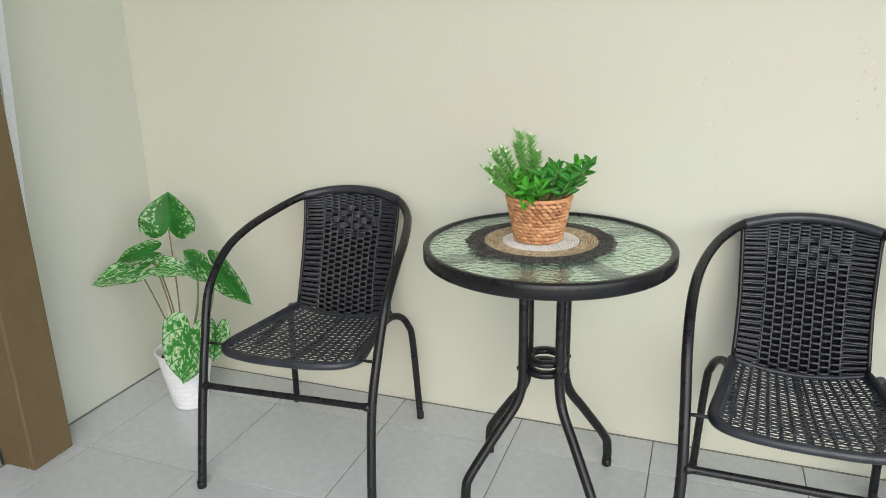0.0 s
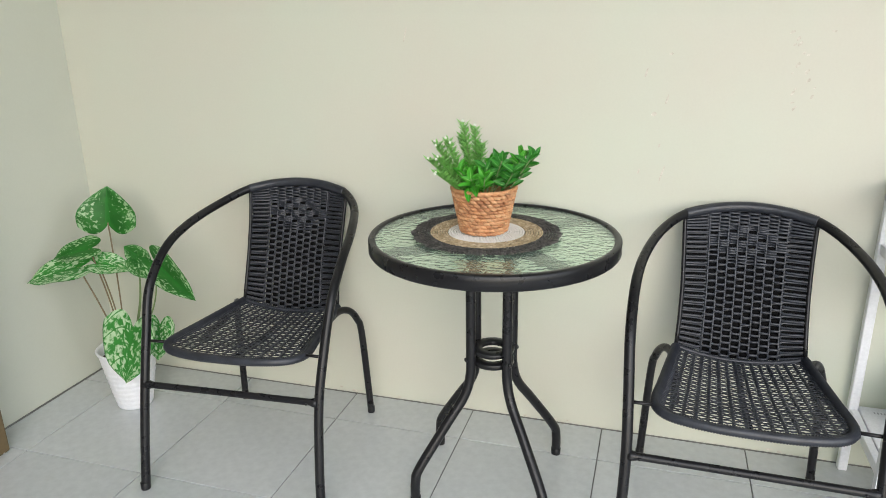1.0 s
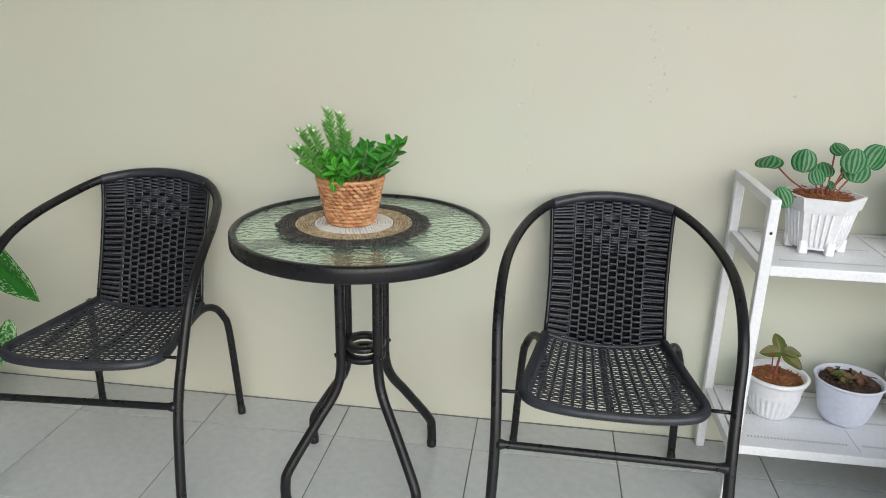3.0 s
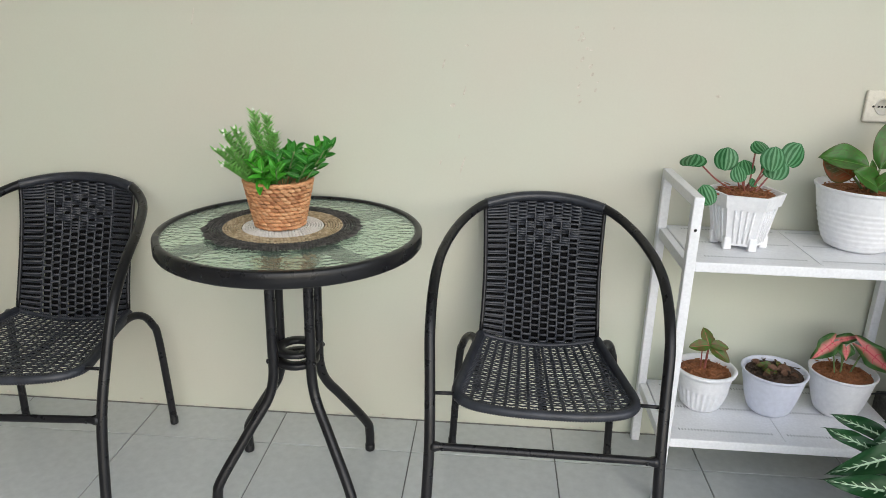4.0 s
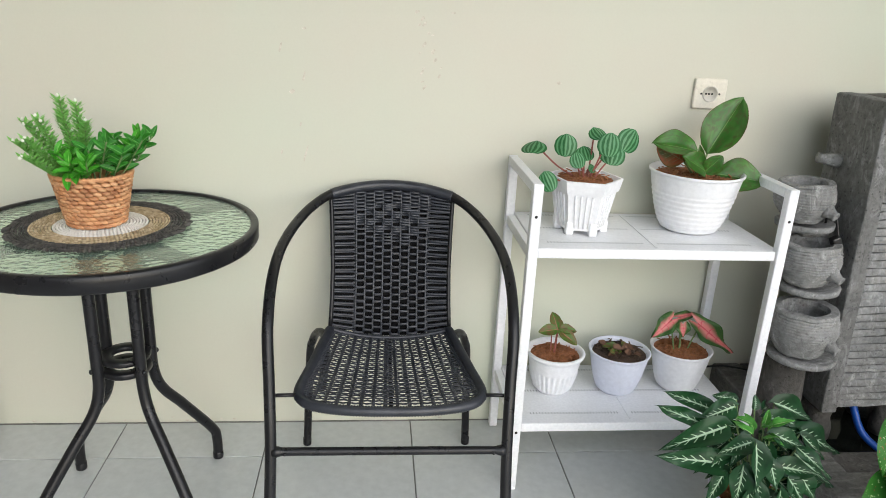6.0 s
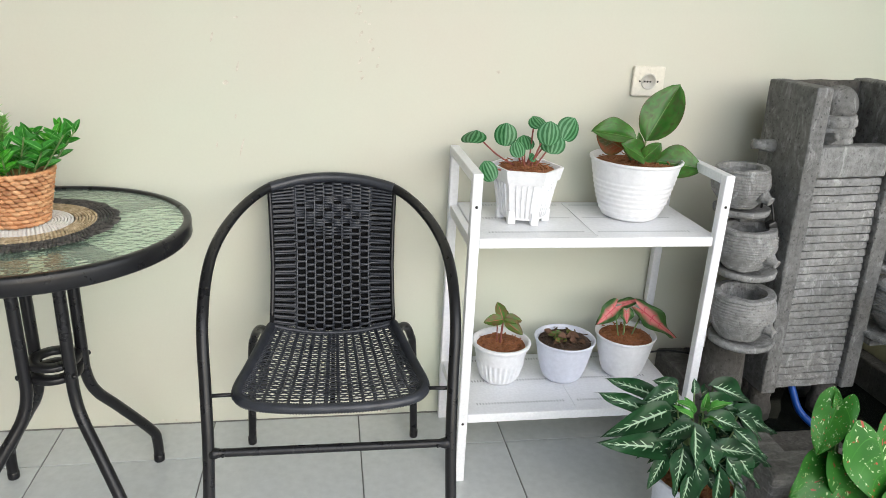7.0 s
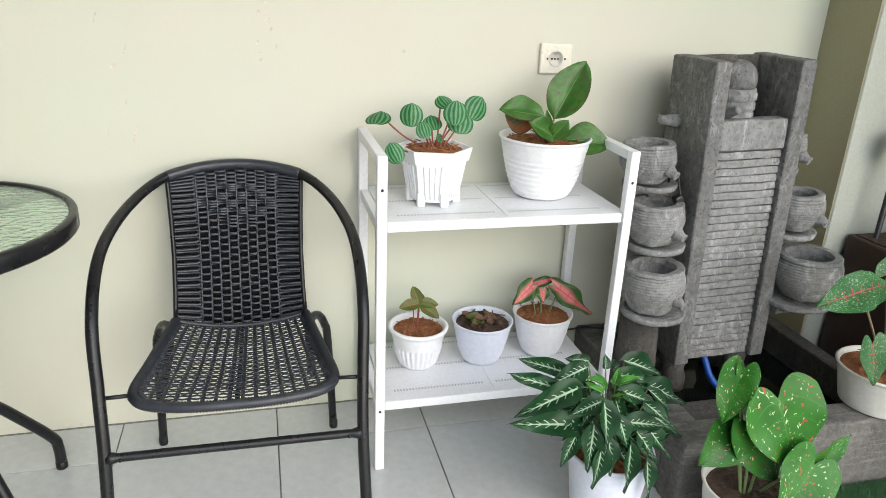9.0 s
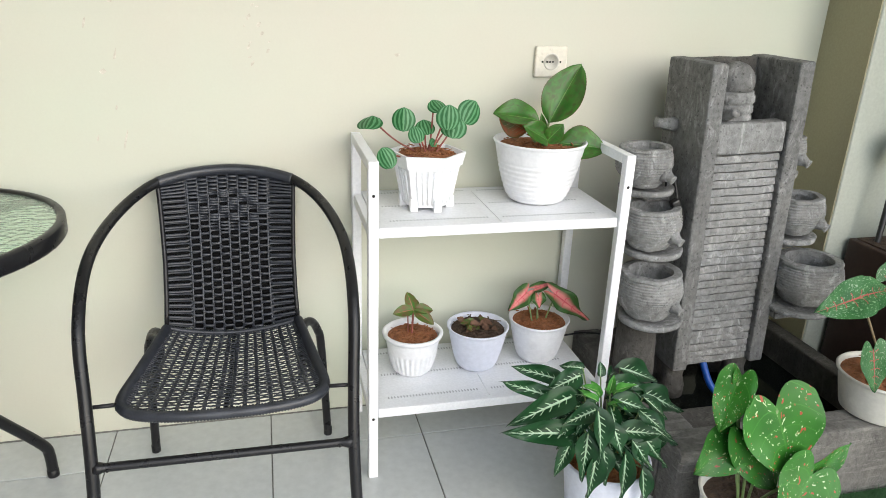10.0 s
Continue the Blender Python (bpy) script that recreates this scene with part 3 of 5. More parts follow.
rings = [[bm.verts.new((r * math.cos(a), r * math.sin(a), z)) for a in [2 * math.pi * s / 96 for s in range(96)]] for r, z in prof[:-1]]
for A, B in zip(rings, rings[1:] + rings[:1]):
    for s in range(96):
        bm.faces.new((A[s], A[(s + 1) % 96], B[(s + 1) % 96], B[s]))
bmesh.ops.recalc_face_normals(bm, faces=bm.faces)
part("rim", smooth(bm), "black", table, "black steel rim band")
gl = part("glass_top", lathe([(0, TZ - 0.009), (R - 0.0165, TZ - 0.009), (R - 0.0165, TZ - 0.0035), (0, TZ - 0.0035)], 96), "glass", table, "greenish hammered glass pane")
for f in gl.data.polygons:
    f.use_smooth = False
gl.visible_shadow = False
LEGA = [48, 146, 221, 317]
for a in LEGA:
    ca, sa = math.cos(radians(a)), math.sin(radians(a))
    p = [(0.221, 0.0), (0.220, 0.06), (0.207, 0.098), (0.13, 0.205), (0.082, 0.270), (0.064, 0.325), (0.062, 0.40), (0.062, 0.655)]
    pts = spline([(r * ca, r * sa, z) for r, z in p], 7)
    part("leg", tube(pts, 0.0125, 14), "black", table)
    cap = lathe([(0.0, 0.0), (0.0128, 0.0), (0.0134, 0.003), (0.0134, 0.018), (0.0126, 0.019)], 16)
    part("foot_cap", move(cap, pose(0.221 * ca, 0.221 * sa, 0)), "black", table)
    part("top_arm", move(box(0.02, R - 0.012, -0.020, 0.020, TZ - 0.024, TZ - 0.0105, 0.002), pose(0, 0, 0, 0, 0, a)), "black", table)
    sc = lathe([(0.0, 0.0), (0.006, 0.0), (0.0055, 0.004), (0.0, 0.006)], 12)
    part("bolt", move(sc, pose(0, 0, 0, 0, 0, a) @ pose(0.074, 0, 0.372, 0, 90, 0)), "black", table)
for z0, z1, r in ((0.352, 0.366, 0.0), (0.382, 0.394, 0.0)):
    bm = bmesh.new()
    prof = [(0.030, z0), (0.052, z0), (0.054, z0 + 0.002), (0.054, z1 - 0.002), (0.052, z1), (0.030, z1), (0.028, z1 - 0.002), (0.028, z0 + 0.002)]
    rings = [[bm.verts.new((q * math.cos(t), q * math.sin(t), z)) for t in [2 * math.pi * s / 40 for s in range(40)]] for q, z in prof]
    for A, B in zip(rings, rings[1:] + rings[:1]):
        for s in range(40):
            bm.faces.new((A[s], A[(s + 1) % 40], B[(s + 1) % 40], B[s]))
    bmesh.ops.recalc_face_normals(bm, faces=bm.faces)
    part("ring", smooth(bm), "black", table)
part("top_hub", lathe([(0, 0.640), (0.05, 0.640), (0.052, 0.644), (0.052, 0.664), (0, 0.664)], 32), "black", table)

# ---- white metal shelf ----
SX0, SX1, SY0, SY1, SH = 1.042, 1.633, -0.312, -0.024, 0.800
shelf = thing("metal_shelf", (SX0, SY0, 0), "white two-tier metal plant shelf with perforated boards", "shelf")
T = 0.023
for sx in (0.0, SX1 - SX0):
    lo = sx - T / 2
    part("front_post", box(lo, lo + T, -T / 2, T / 2, 0.0, SH, 0.0025), "white_metal", shelf)
    part("rear_post", box(lo, lo + T, SY1 - SY0 - T / 2, SY1 - SY0 + T / 2, 0.0, SH, 0.0025), "white_metal", shelf)
    part("top_bar", box(lo, lo + T, T / 2 + 0.0005, SY1 - SY0 - T / 2 - 0.0005, SH - T, SH, 0.0025), "white_metal", shelf)
    for z in (0.725, 0.17):
        sc = lathe([(0.0, 0.0), (0.0035, 0.0), (0.003, 0.001), (0.0, 0.0015)], 12)
        part("bolt", move(sc, pose(sx, -T / 2, z, 90)), "dark_hole", shelf)
W, DEP = SX1 - SX0, SY1 - SY0
for zt in (0.650, 0.192):
    bd = part("shelf_board", box(T / 2 + 0.001, W - T / 2 - 0.001, -0.006, DEP + 0.006, zt - 0.024, zt, 0.003), "white_metal", shelf)
    part("side_rail", box(-T / 2 + 0.004, T / 2, T / 2 + 0.001, DEP - T / 2 - 0.001, zt - 0.030, zt - 0.004, 0.002), "white_metal", shelf)
    part("side_rail", box(W - T / 2, W + T / 2 - 0.004, T / 2 + 0.001, DEP - T / 2 - 0.001, zt - 0.030, zt - 0.004, 0.002), "white_metal", shelf)
    # rows of small slots punched through the sheet
    b = bmesh.new()
    for yy in (0.040, 0.150, 0.262):
        for k in range(64):
            xx = 0.045 + k * 0.0078
            if 30 <= k <= 33:
                continue
            vs = [b.verts.new((xx + 0.0025 * math.cos(t) * 0.8, yy + 0.0055 * math.sin(t), zt + 0.0006)) for t in [math.pi * 2 * q / 8 for q in range(8)]]
            b.faces.new(vs)
    tagged(part("perforation", b, "perf", bd, "rows of small slots in the board"), kind="stuff")
    b = bmesh.new()
    box(W / 2 - 0.002, W / 2 + 0.002, 0.01, DEP - 0.01, zt + 0.0003, zt + 0.0016, 0, bm=b)
    part("board_crease", b, "white_metal", bd)

# ---- wall socket ----
so = thing("wall_socket", (1.545, 0, 0.973), "square ivory wall socket on the cream wall", "socket")
part("plate", box(-0.0435, 0.0435, -0.011, -0.0005, -0.0385, 0.0385, 0.004, 3), "socket", so)
part("recess", move(lathe([(0.0215, 0.0), (0.0205, 0.0018), (0.018, 0.0012), (0.0165, -0.001), (0.0, -0.001)], 32), pose(0, -0.0113, 0, 90)), "socket_in", so, "round recessed outlet")
for dx in (-0.0125, -0.0045, 0.0035):
    part("pin_hole", move(lathe([(0, 0), (0.0024, 0), (0.0024, 0.001), (0, 0.001)], 12), pose(dx, -0.0130, 0, 90)), "dark_hole", so)
for dx in (-0.0245, 0.0245):
    part("screw", move(lathe([(0, 0), (0.0026, 0), (0.0024, 0.0008), (0, 0.001)], 10), pose(dx, -0.0112, 0, 90)), "dark_hole", so)


# ---- leaves and plants ----
def leaf_mesh(kind, fold=0.15, droop=0.25, wave=0.0, nu=8, nv=12):
    """A leaf of length 1 and half width 1 along +y, petiole at the origin, upper side +z. u, v stored as UV."""
    bm = bmesh.new()
    uvl = bm.loops.layers.uv.new("UVMap")
    grid, uvs = [], {}
    for j in range(nv + 1):
        v = j / nv
        row = []
        for i in range(nu + 1):
            u = -1 + 2 * i / nu
            if kind == "heart":
                w = (max(0.0, 1 - v) ** 1.02) * (0.85 + 1.25 * v)
                y = v - 0.34 * (1 - v) ** 2 * math.sin(math.pi * min(1.0, 0.12 + 0.80 * abs(u)) ** 0.9) ** 0.8 + 0.13 * (1 - v) ** 2 * (1 - abs(u)) ** 3
            elif kind == "round":
                w = math.sqrt(max(0, 1 - (2 * v - 1) ** 2)) if 0 < v < 1 else 0.06 * (v == 0)
                y = v
            elif kind == "lance":
                w = (math.sin(math.pi * v ** 0.62) ** 0.9) * (1 - 0.15 * v)
                y = v - 0.10 * (1 - v) ** 2 * abs(u)
            else:
                w = math.sin(math.pi * v ** 0.85) ** 0.7 if 0 < v < 1 else 0.04 * (v == 0)
                y = v
            z = fold * abs(u) * w - droop * (v * v) + wave * math.sin(9 * v + 2 * u) * abs(u)
            x = bm.verts.new((u * w, y, z))
            uvs[x] = (u, v)
            row.append(x)
        grid.append(row)
    for j in range(nv):
        for i in range(nu):
            f = bm.faces.new((grid[j][i], grid[j][i + 1], grid[j + 1][i + 1], grid[j + 1][i]))
            f.smooth = True
            for l in f.loops:
                l[uvl].uv = uvs[l.vert]
    # thickness: a second skin just below
    top = list(bm.faces)
    dup = bmesh.ops.duplicate(bm, geom=top)
    low = [g for g in dup["geom"] if isinstance(g, bmesh.types.BMFace)]
    vs = {v for f in low for v in f.verts}
    for v in vs:
        v.co.z -= 0.012
    bmesh.ops.reverse_faces(bm, faces=low)
    for f in low:
        f.smooth = True
    bmesh.ops.remove_doubles(bm, verts=bm.verts, dist=1e-5)
    me = bpy.data.meshes.new("leaf")
    bm.to_mesh(me)
    bm.free()
    return me


LEAVES = {}


def leaf(parent, base, tip, width, face, material, kind="heart", fold=0.15, droop=0.18, wave=0.0, name="leaf"):
    """A leaf from base to tip (in the thing's own metres), that turns its upper side to the direction face."""
    key = (kind, material, fold, droop, wave)
    if key not in LEAVES:
        me = leaf_mesh(kind, fold, droop, wave, 16 if kind == "heart" else 8)
        me.materials.append(MAT[material])
        LEAVES[key] = me
    ob = new(name, LEAVES[key])
    b, t = Vector(base), Vector(tip)
    y = (t - b)
    L = y.length
    y.normalize()
    f = Vector(face)
    z = (f - y * f.dot(y)).normalized()
    x = y.cross(z)
    m = Matrix((x, y, z)).transposed().to_4x4()
    ob.parent = parent
    ob.matrix_basis = Matrix.Translation(b) @ m @ Matrix.Diagonal((width / 2, L, L * 0.5 + width * 0.25, 1))
    return ob


def stem(parent, a, b, r=0.002, material="stem_g", sag=0.0, out=(0, 0, 0)):
    a, b = Vector(a), Vector(b)
    mid = (a + b) / 2 + Vector(out) + Vector((0, 0, sag))
    return part("stem", tube(spline([a, mid, b], 6), r, 7), material, parent)


def soil_mesh(r, z, seed):
    """A lumpy disc of soil."""
    rnd = random.Random(seed)
    bm = bmesh.new()
    rows = []
    for k in range(9):
        q = r * k / 8
        rows.append([bm.verts.new((q * math.cos(a), q * math.sin(a), z + 0.006 * (1 - k / 8) + rnd.uniform(-0.004, 0.004) * (k < 8))) for a in [2 * math.pi * s / 26 for s in range(26)]] if k else [bm.verts.new((0, 0, z + 0.008))])
    for s in range(26):
        bm.faces.new((rows[0][0], rows[1][s], rows[1][(s + 1) % 26]))
    for A, B in zip(rows[1:], rows[2:]):
        for s in range(26):
            bm.faces.new((A[s], B[s], B[(s + 1) % 26], A[(s + 1) % 26]))
    bmesh.ops.recalc_face_normals(bm, faces=bm.faces)
    return bm


def crumbs(r, z, seed, n, size):
    """Loose shreds lying on the soil."""
    rnd = random.Random(seed)
    b = bmesh.new()
    for _ in range(n):
        q, a = r * math.sqrt(rnd.random()) * 0.93, rnd.uniform(0, 6.28)
        m = pose(q * math.cos(a), q * math.sin(a), z + rnd.uniform(0.003, 0.011), rnd.uniform(-25, 25), rnd.uniform(-25, 25), rnd.uniform(0, 360)) @ Matrix.Diagonal((size * rnd.uniform(0.6, 2.0), size * 0.35, size * 0.2, 1))
        bmesh.ops.create_cube(b, size=1, matrix=m)
    return b


def pot(parent, rb, rt, h, material="pot_white", ribs="ring", soil="coir", seed=1, lip=0.006, level=0.86, thick=0.004, belly=0.9):
    """A turned plastic pot with a rolled lip. ribs: ring, flute or none."""
    prof = [(0.0, 0.0), (rb * 0.9, 0.0), (rb, 0.004)]
    n = 60 if ribs == "ring" else 26
    for k in range(1, n):
        s = k / n
        q = rb + (rt - rb) * s ** belly
        if ribs == "ring":
            q += 0.0009 * math.sin(2 * math.pi * 11 * s) * (s < 0.72)
        prof.append((q, 0.004 + (h - 0.004 - lip * 1.6) * s))
    prof += [(rt, h - lip * 1.6), (rt + lip * 0.7, h - lip * 1.3), (rt + lip, h - lip * 0.4), (rt + lip * 0.6, h), (rt, h), (rt - thick, h - lip)]
    inner = rb + (rt - rb) * 0.72 - thick
    prof += [(inner, h * level - 0.012), (0.0, h * level - 0.012)]
    wob = None
    if ribs == "flute":
        wob = lambda a, k: 1 + (0.040 * math.cos(a * 28) if 4 <= k < 18 else 0.0)
    part("pot", lathe(prof, 112 if ribs == "flute" else 56, wob=wob), material, parent)
    rs = rb + (rt - rb) * 0.93 - thick
    part("soil", soil_mesh(rs, h * level, seed), soil, parent)
    tagged(part("loose_litter", crumbs(rs, h * level, seed + 5, 90, 0.008), soil, parent), kind="stuff")



# ---- basket plant on the table ----
BX, BY, BZ = 0.113, -0.330, TZ + 0.001


def spiral_rope(r0, r1, z, material, parent, name, seed, step=0.0062):
    """Concentric twisted rope turns."""
    b = bmesh.new()
    rnd = random.Random(seed)
    q = r0
    while q < r1 - 1e-6:
        n = max(24, int(2 * math.pi * q / 0.0075))
        for s in range(n):
            a = 2 * math.pi * (s + rnd.uniform(-0.1, 0.1)) / n
            m = pose(q * math.cos(a), q * math.sin(a), z, 0, 0, math.degrees(a) + 90 + 22) @ Matrix.Diagonal((0.0052, 0.0028, 0.0030, 1))
            bmesh.ops.create_icosphere(b, subdivisions=1, radius=1, matrix=m)
        q += step
    return part(name, smooth(b), material, parent)


mat_t = thing("placemat", (BX + 0.006, BY + 0.002, TZ - 0.0005), "round woven placemat with white, tan and black rings", "placemat")
spiral_rope(0.008, 0.094, 0.0035, "rope_w", mat_t, "inner_ring", 1)
spiral_rope(0.096, 0.134, 0.0035, "rope_t", mat_t, "middle_ring", 2)
spiral_rope(0.136, 0.169, 0.0035, "rope_k", mat_t, "outer_ring", 3)
b = bmesh.new()
rnd = random.Random(9)
for s in range(130):
    a = 2 * math.pi * s / 130
    r = 0.171 + 0.0026 * math.sin(a * 17) + rnd.uniform(-0.002, 0.002)
    bmesh.ops.create_icosphere(b, subdivisions=1, radius=1, matrix=pose(r * math.cos(a), r * math.sin(a), 0.0035, 0, 0, math.degrees(a) + rnd.uniform(-25, 25)) @ Matrix.Diagonal((0.0085, 0.0036, 0.003, 1)))
part("frayed_edge", smooth(b), "rope_k", mat_t)

bk = thing("basket_plant", (BX, BY, BZ + 0.0065), "artificial green plant in a woven brown basket pot", "potted plant")
BH, BR0, BR1 = 0.106, 0.054, 0.0745
part("basket_core", lathe([(0, 0.002), (BR0 - 0.008, 0.002), (BR1 - 0.010, BH - 0.004), (BR1 - 0.013, BH - 0.004), (BR1 - 0.02, BH - 0.018), (0, BH - 0.018)], 40), "basket", bk)
b = bmesh.new()
rnd = random.Random(4)
rowsn = 12
for k in range(rowsn):
    z = 0.005 + (BH - 0.008) * k / (rowsn - 1)
    q = BR0 + (BR1 - BR0) * k / (rowsn - 1)
    n = 28
    for s in range(n):
        a = 2 * math.pi * (s + 0.5 * (k % 2)) / n
        m = pose(q * math.cos(a) * 0.985, q * math.sin(a) * 0.985, z + rnd.uniform(-0.0006, 0.0006), 0, 0, math.degrees(a) + 90) @ pose(0, 0, 0, 0, 16 + rnd.uniform(-8, 8), 0) @ Matrix.Diagonal((0.0094, 0.0062, 0.0049, 1))
        bmesh.ops.create_icosphere(b, subdivisions=2, radius=1, matrix=m)
tagged(part("basket_weave", smooth(b), "basket", bk, "plaited brown water-hyacinth strands"), kind="stuff")
rimp = [(BR1 * math.cos(t), BR1 * math.sin(t), BH) for t in [2 * math.pi * s / 120 for s in range(120)]]
part("basket_rim", ring_tube(rimp, 0.0042, 0.0012, 8, True), "basket", bk)
rnd = random.Random(12)
# leafy shoots
for c in range(17):
    a = c * 2.39996
    q = rnd.uniform(0.0, 0.05)
    root = Vector((q * math.cos(a) + 0.010, q * math.sin(a), BH - 0.02))
    hgt = rnd.uniform(0.048, 0.082) + 0.018 * (math.cos(a) > 0)
    topp = root + Vector((0.045 * math.cos(a) + rnd.uniform(-0.010, 0.020), 0.045 * math.sin(a), hgt))
    stem(bk, root, topp, 0.0016, "stem_g")
    mt = "l_green" if topp.x < 0.012 or c % 3 == 0 else "l_dark"
    for k in range(12):
        f = 0.30 + 0.70 * k / 11
        p = root.lerp(topp, f)
        t = k * 2.4 + c
        el = 0.40 + 0.75 * f * rnd.random()
        d = Vector((math.cos(t) * math.cos(el), math.sin(t) * math.cos(el), math.sin(el)))
        leaf(bk, p, p + d * rnd.uniform(0.026, 0.037), rnd.uniform(0.011, 0.015), (0.0, -0.75, 0.65) if abs(d.z) < 0.8 else (0, -1, 0.2), mt, "ovate", 0.2, 0.22)
# drooping front leaf cluster
for k in range(7):
    d = Vector((rnd.uniform(-0.03, 0.02), -0.028 - rnd.uniform(0, 0.012), rnd.uniform(-0.026, 0.014)))
    p = Vector((-0.012 + rnd.uniform(-0.012, 0.012), -0.058, BH + 0.012))
    leaf(bk, p, p + d, 0.017, (0, -0.6, 0.8), "l_green", "ovate", 0.2, 0.15)
# needle-leaved sprigs with white buds
for c, (dx, dy, hz) in enumerate(((-0.032, 0.01, 0.168), (-0.058, -0.008, 0.132), (-0.012, 0.02, 0.156), (-0.085, 0.0, 0.120), (-0.042, 0.022, 0.135), (-0.068, -0.022, 0.092), (-0.088, -0.02, 0.085), (-0.062, -0.04, 0.062), (0.004, 0.015, 0.118))):
    root = Vector((-0.018 + dx * 0.2, dy, BH - 0.015))
    topp = root + Vector((dx * 0.95, dy, hz * 0.93))
    stem(bk, root, topp, 0.0014, "stem_g")
    b = bmesh.new()
    for k in range(120):
        f = 0.12 + 0.88 * k / 119
        p = root.lerp(topp, f)
        t = k * 2.4
        d = Vector((math.cos(t) * 0.9, math.sin(t) * 0.9, 0.60)).normalized() * rnd.uniform(0.014, 0.025)
        sd = d.cross(Vector((0, 0, 1))).normalized() * 0.0035
        nn = d.cross(sd).normalized() * 0.0006
        v = [b.verts.new(q) for q in (p - sd * 0.4, p + d * 0.5 - sd * 1.3 + nn, p + d, p + d * 0.5 + sd + nn, p + d * 0.5 - nn)]
        for tri in ((0, 1, 3), (1, 2, 3), (0, 4, 1), (1, 4, 2), (2, 4, 3), (3, 4, 0)):
            b.faces.new([v[i] for i in tri])
    tagged(part("needles", b, "l_fern", bk), kind="stuff")
    for k in range(1 + c % 2):
        p = root.lerp(topp, (1.05, 0.93, 0.80)[k]) + Vector((rnd.uniform(-0.012, 0.012), rnd.uniform(-0.016, -0.006), 0.006)) * (k > 0)
        part("bud", move(lathe([(0, -0.003), (0.003, -0.001), (0.0036, 0.001), (0.0014, 0.0042), (0, 0.0046)], 8), Matrix.Translation(p)), "flower", bk)

# ---- corner caladium ----
cp = thing("potted_caladium", (-1.076, -0.250, 0), "white-marbled green caladium in a tall white pot on the tiles", "potted plant")
pot(cp, 0.053, 0.087, 0.205, "pot_white", "ring", "soil", 3, 0.006, 0.84)
for b_, t_, w, face, mt in (
        ((-0.03, 0.04, 0.60), (-0.03, 0.05, 0.71), 0.205, (0.35, -0.9, 0.25), "l_cal"), ((-0.04, -0.04, 0.54), (-0.165, -0.07, 0.51), 0.085, (0.2, -0.75, 0.65), "l_cal"),
        ((-0.085, -0.05, 0.48), (-0.24, -0.11, 0.445), 0.125, (0.15, -0.55, 0.80), "l_cal_pale"), ((-0.025, -0.03, 0.49), (0.08, 0.0, 0.475), 0.09, (0.1, -0.6, 0.8), "l_cal_pale"),
        ((0.105, -0.01, 0.505), (0.17, -0.04, 0.465), 0.09, (0.2, -0.8, 0.5), "l_cal"), ((0.09, 0.01, 0.51), (0.04, 0.01, 0.54), 0.065, (0.2, -0.8, 0.5), "l_cal"),
        ((0.18, -0.02, 0.505), (0.335, -0.08, 0.43), 0.105, (0.30, -0.9, 0.35), "l_cal"), ((0.120, -0.095, 0.315), (0.072, -0.12, 0.135), 0.185, (0.2, -0.96, 0.2), "l_cal_pale"),
        ((0.165, -0.03, 0.305), (0.160, -0.06, 0.20), 0.105, (0.4, -0.9, 0.25), "l_cal_pale")):
    leaf(cp, b_, t_, w, face, mt, "heart", 0.16, 0.14, 0.035)
    stem(cp, (0.1 * b_[0], 0.0, 0.17), b_, 0.0024, "stem_b" if b_[0] < 0 else "stem_g", 0.02, (0.15 * b_[0] + 0.01, 0, 0))


# ---- pots on the shelf ----
def shelf_plant(name, x, y, z, label, size=1.0, cat="potted plant"):
    e = thing(name, (x, y, z), label, cat, "potted plants on the shelf")
    e.scale = (size, size, size)
    return e


Z1, Z2 = 0.6507, 0.1927
# fluted hexagonal pot with a watermelon-striped plant
hx = shelf_plant("striped_leaf_plant", 1.191, -0.168, Z1, "round striped-leaf plant in a white ribbed hexagonal pot", 1.08)


def hex_ring(bm, r, z, rot=0.0):
    return [bm.verts.new((r * math.cos(radians(60 * k + rot)), r * math.sin(radians(60 * k + rot)), z)) for k in range(6)]


bm = bmesh.new()
H6 = 0.125
prof = [(0.050, 0.010), (0.056, 0.010), (0.072, H6 - 0.030), (0.077, H6 - 0.029), (0.083, H6 - 0.004), (0.0835, H6), (0.078, H6), (0.073, H6 - 0.012), (0.05, H6 - 0.016)]
rg = [hex_ring(bm, r, z, 46) for r, z in prof]
for A, B in zip(rg, rg[1:]):
    for k in range(6):
        bm.faces.new((A[k], A[(k + 1) % 6], B[(k + 1) % 6], B[k]))
bm.faces.new(rg[0][::-1])
bm.faces.new(rg[-1])
bmesh.ops.recalc_face_normals(bm, faces=bm.faces)
hexpot = part("pot", bm, "pot_white", hx, "white hexagonal plastic pot")
for k in range(6):
    a0, a1 = radians(60 * k + 46), radians(60 * k + 106)
    am = (a0 + a1) / 2
    for j in range(4):
        t = -0.6 + 0.4 * j
        r0, r1 = 0.0555 * 0.866, 0.0715 * 0.866
        pts = []
        for rr, zz in ((r0 + 0.001, 0.016), (r1 + 0.001, H6 - 0.034)):
            c = Vector((math.cos(am), math.sin(am), 0)) * rr + Vector((-math.sin(am), math.cos(am), 0)) * (t * rr * 0.5)
            pts.append((c.x, c.y, zz))
        part("rib", tube(pts, 0.0024, 6), "pot_white", hexpot)
    c = Vector((math.cos(a0), math.sin(a0), 0)) * 0.051
    part("pot_foot", box(c.x - 0.009, c.x + 0.009, c.y - 0.009, c.y + 0.009, 0.0, 0.03, 0.003), "pot_white", hexpot)
part("soil", soil_mesh(0.064, H6 - 0.008, 21), "coir", hx)
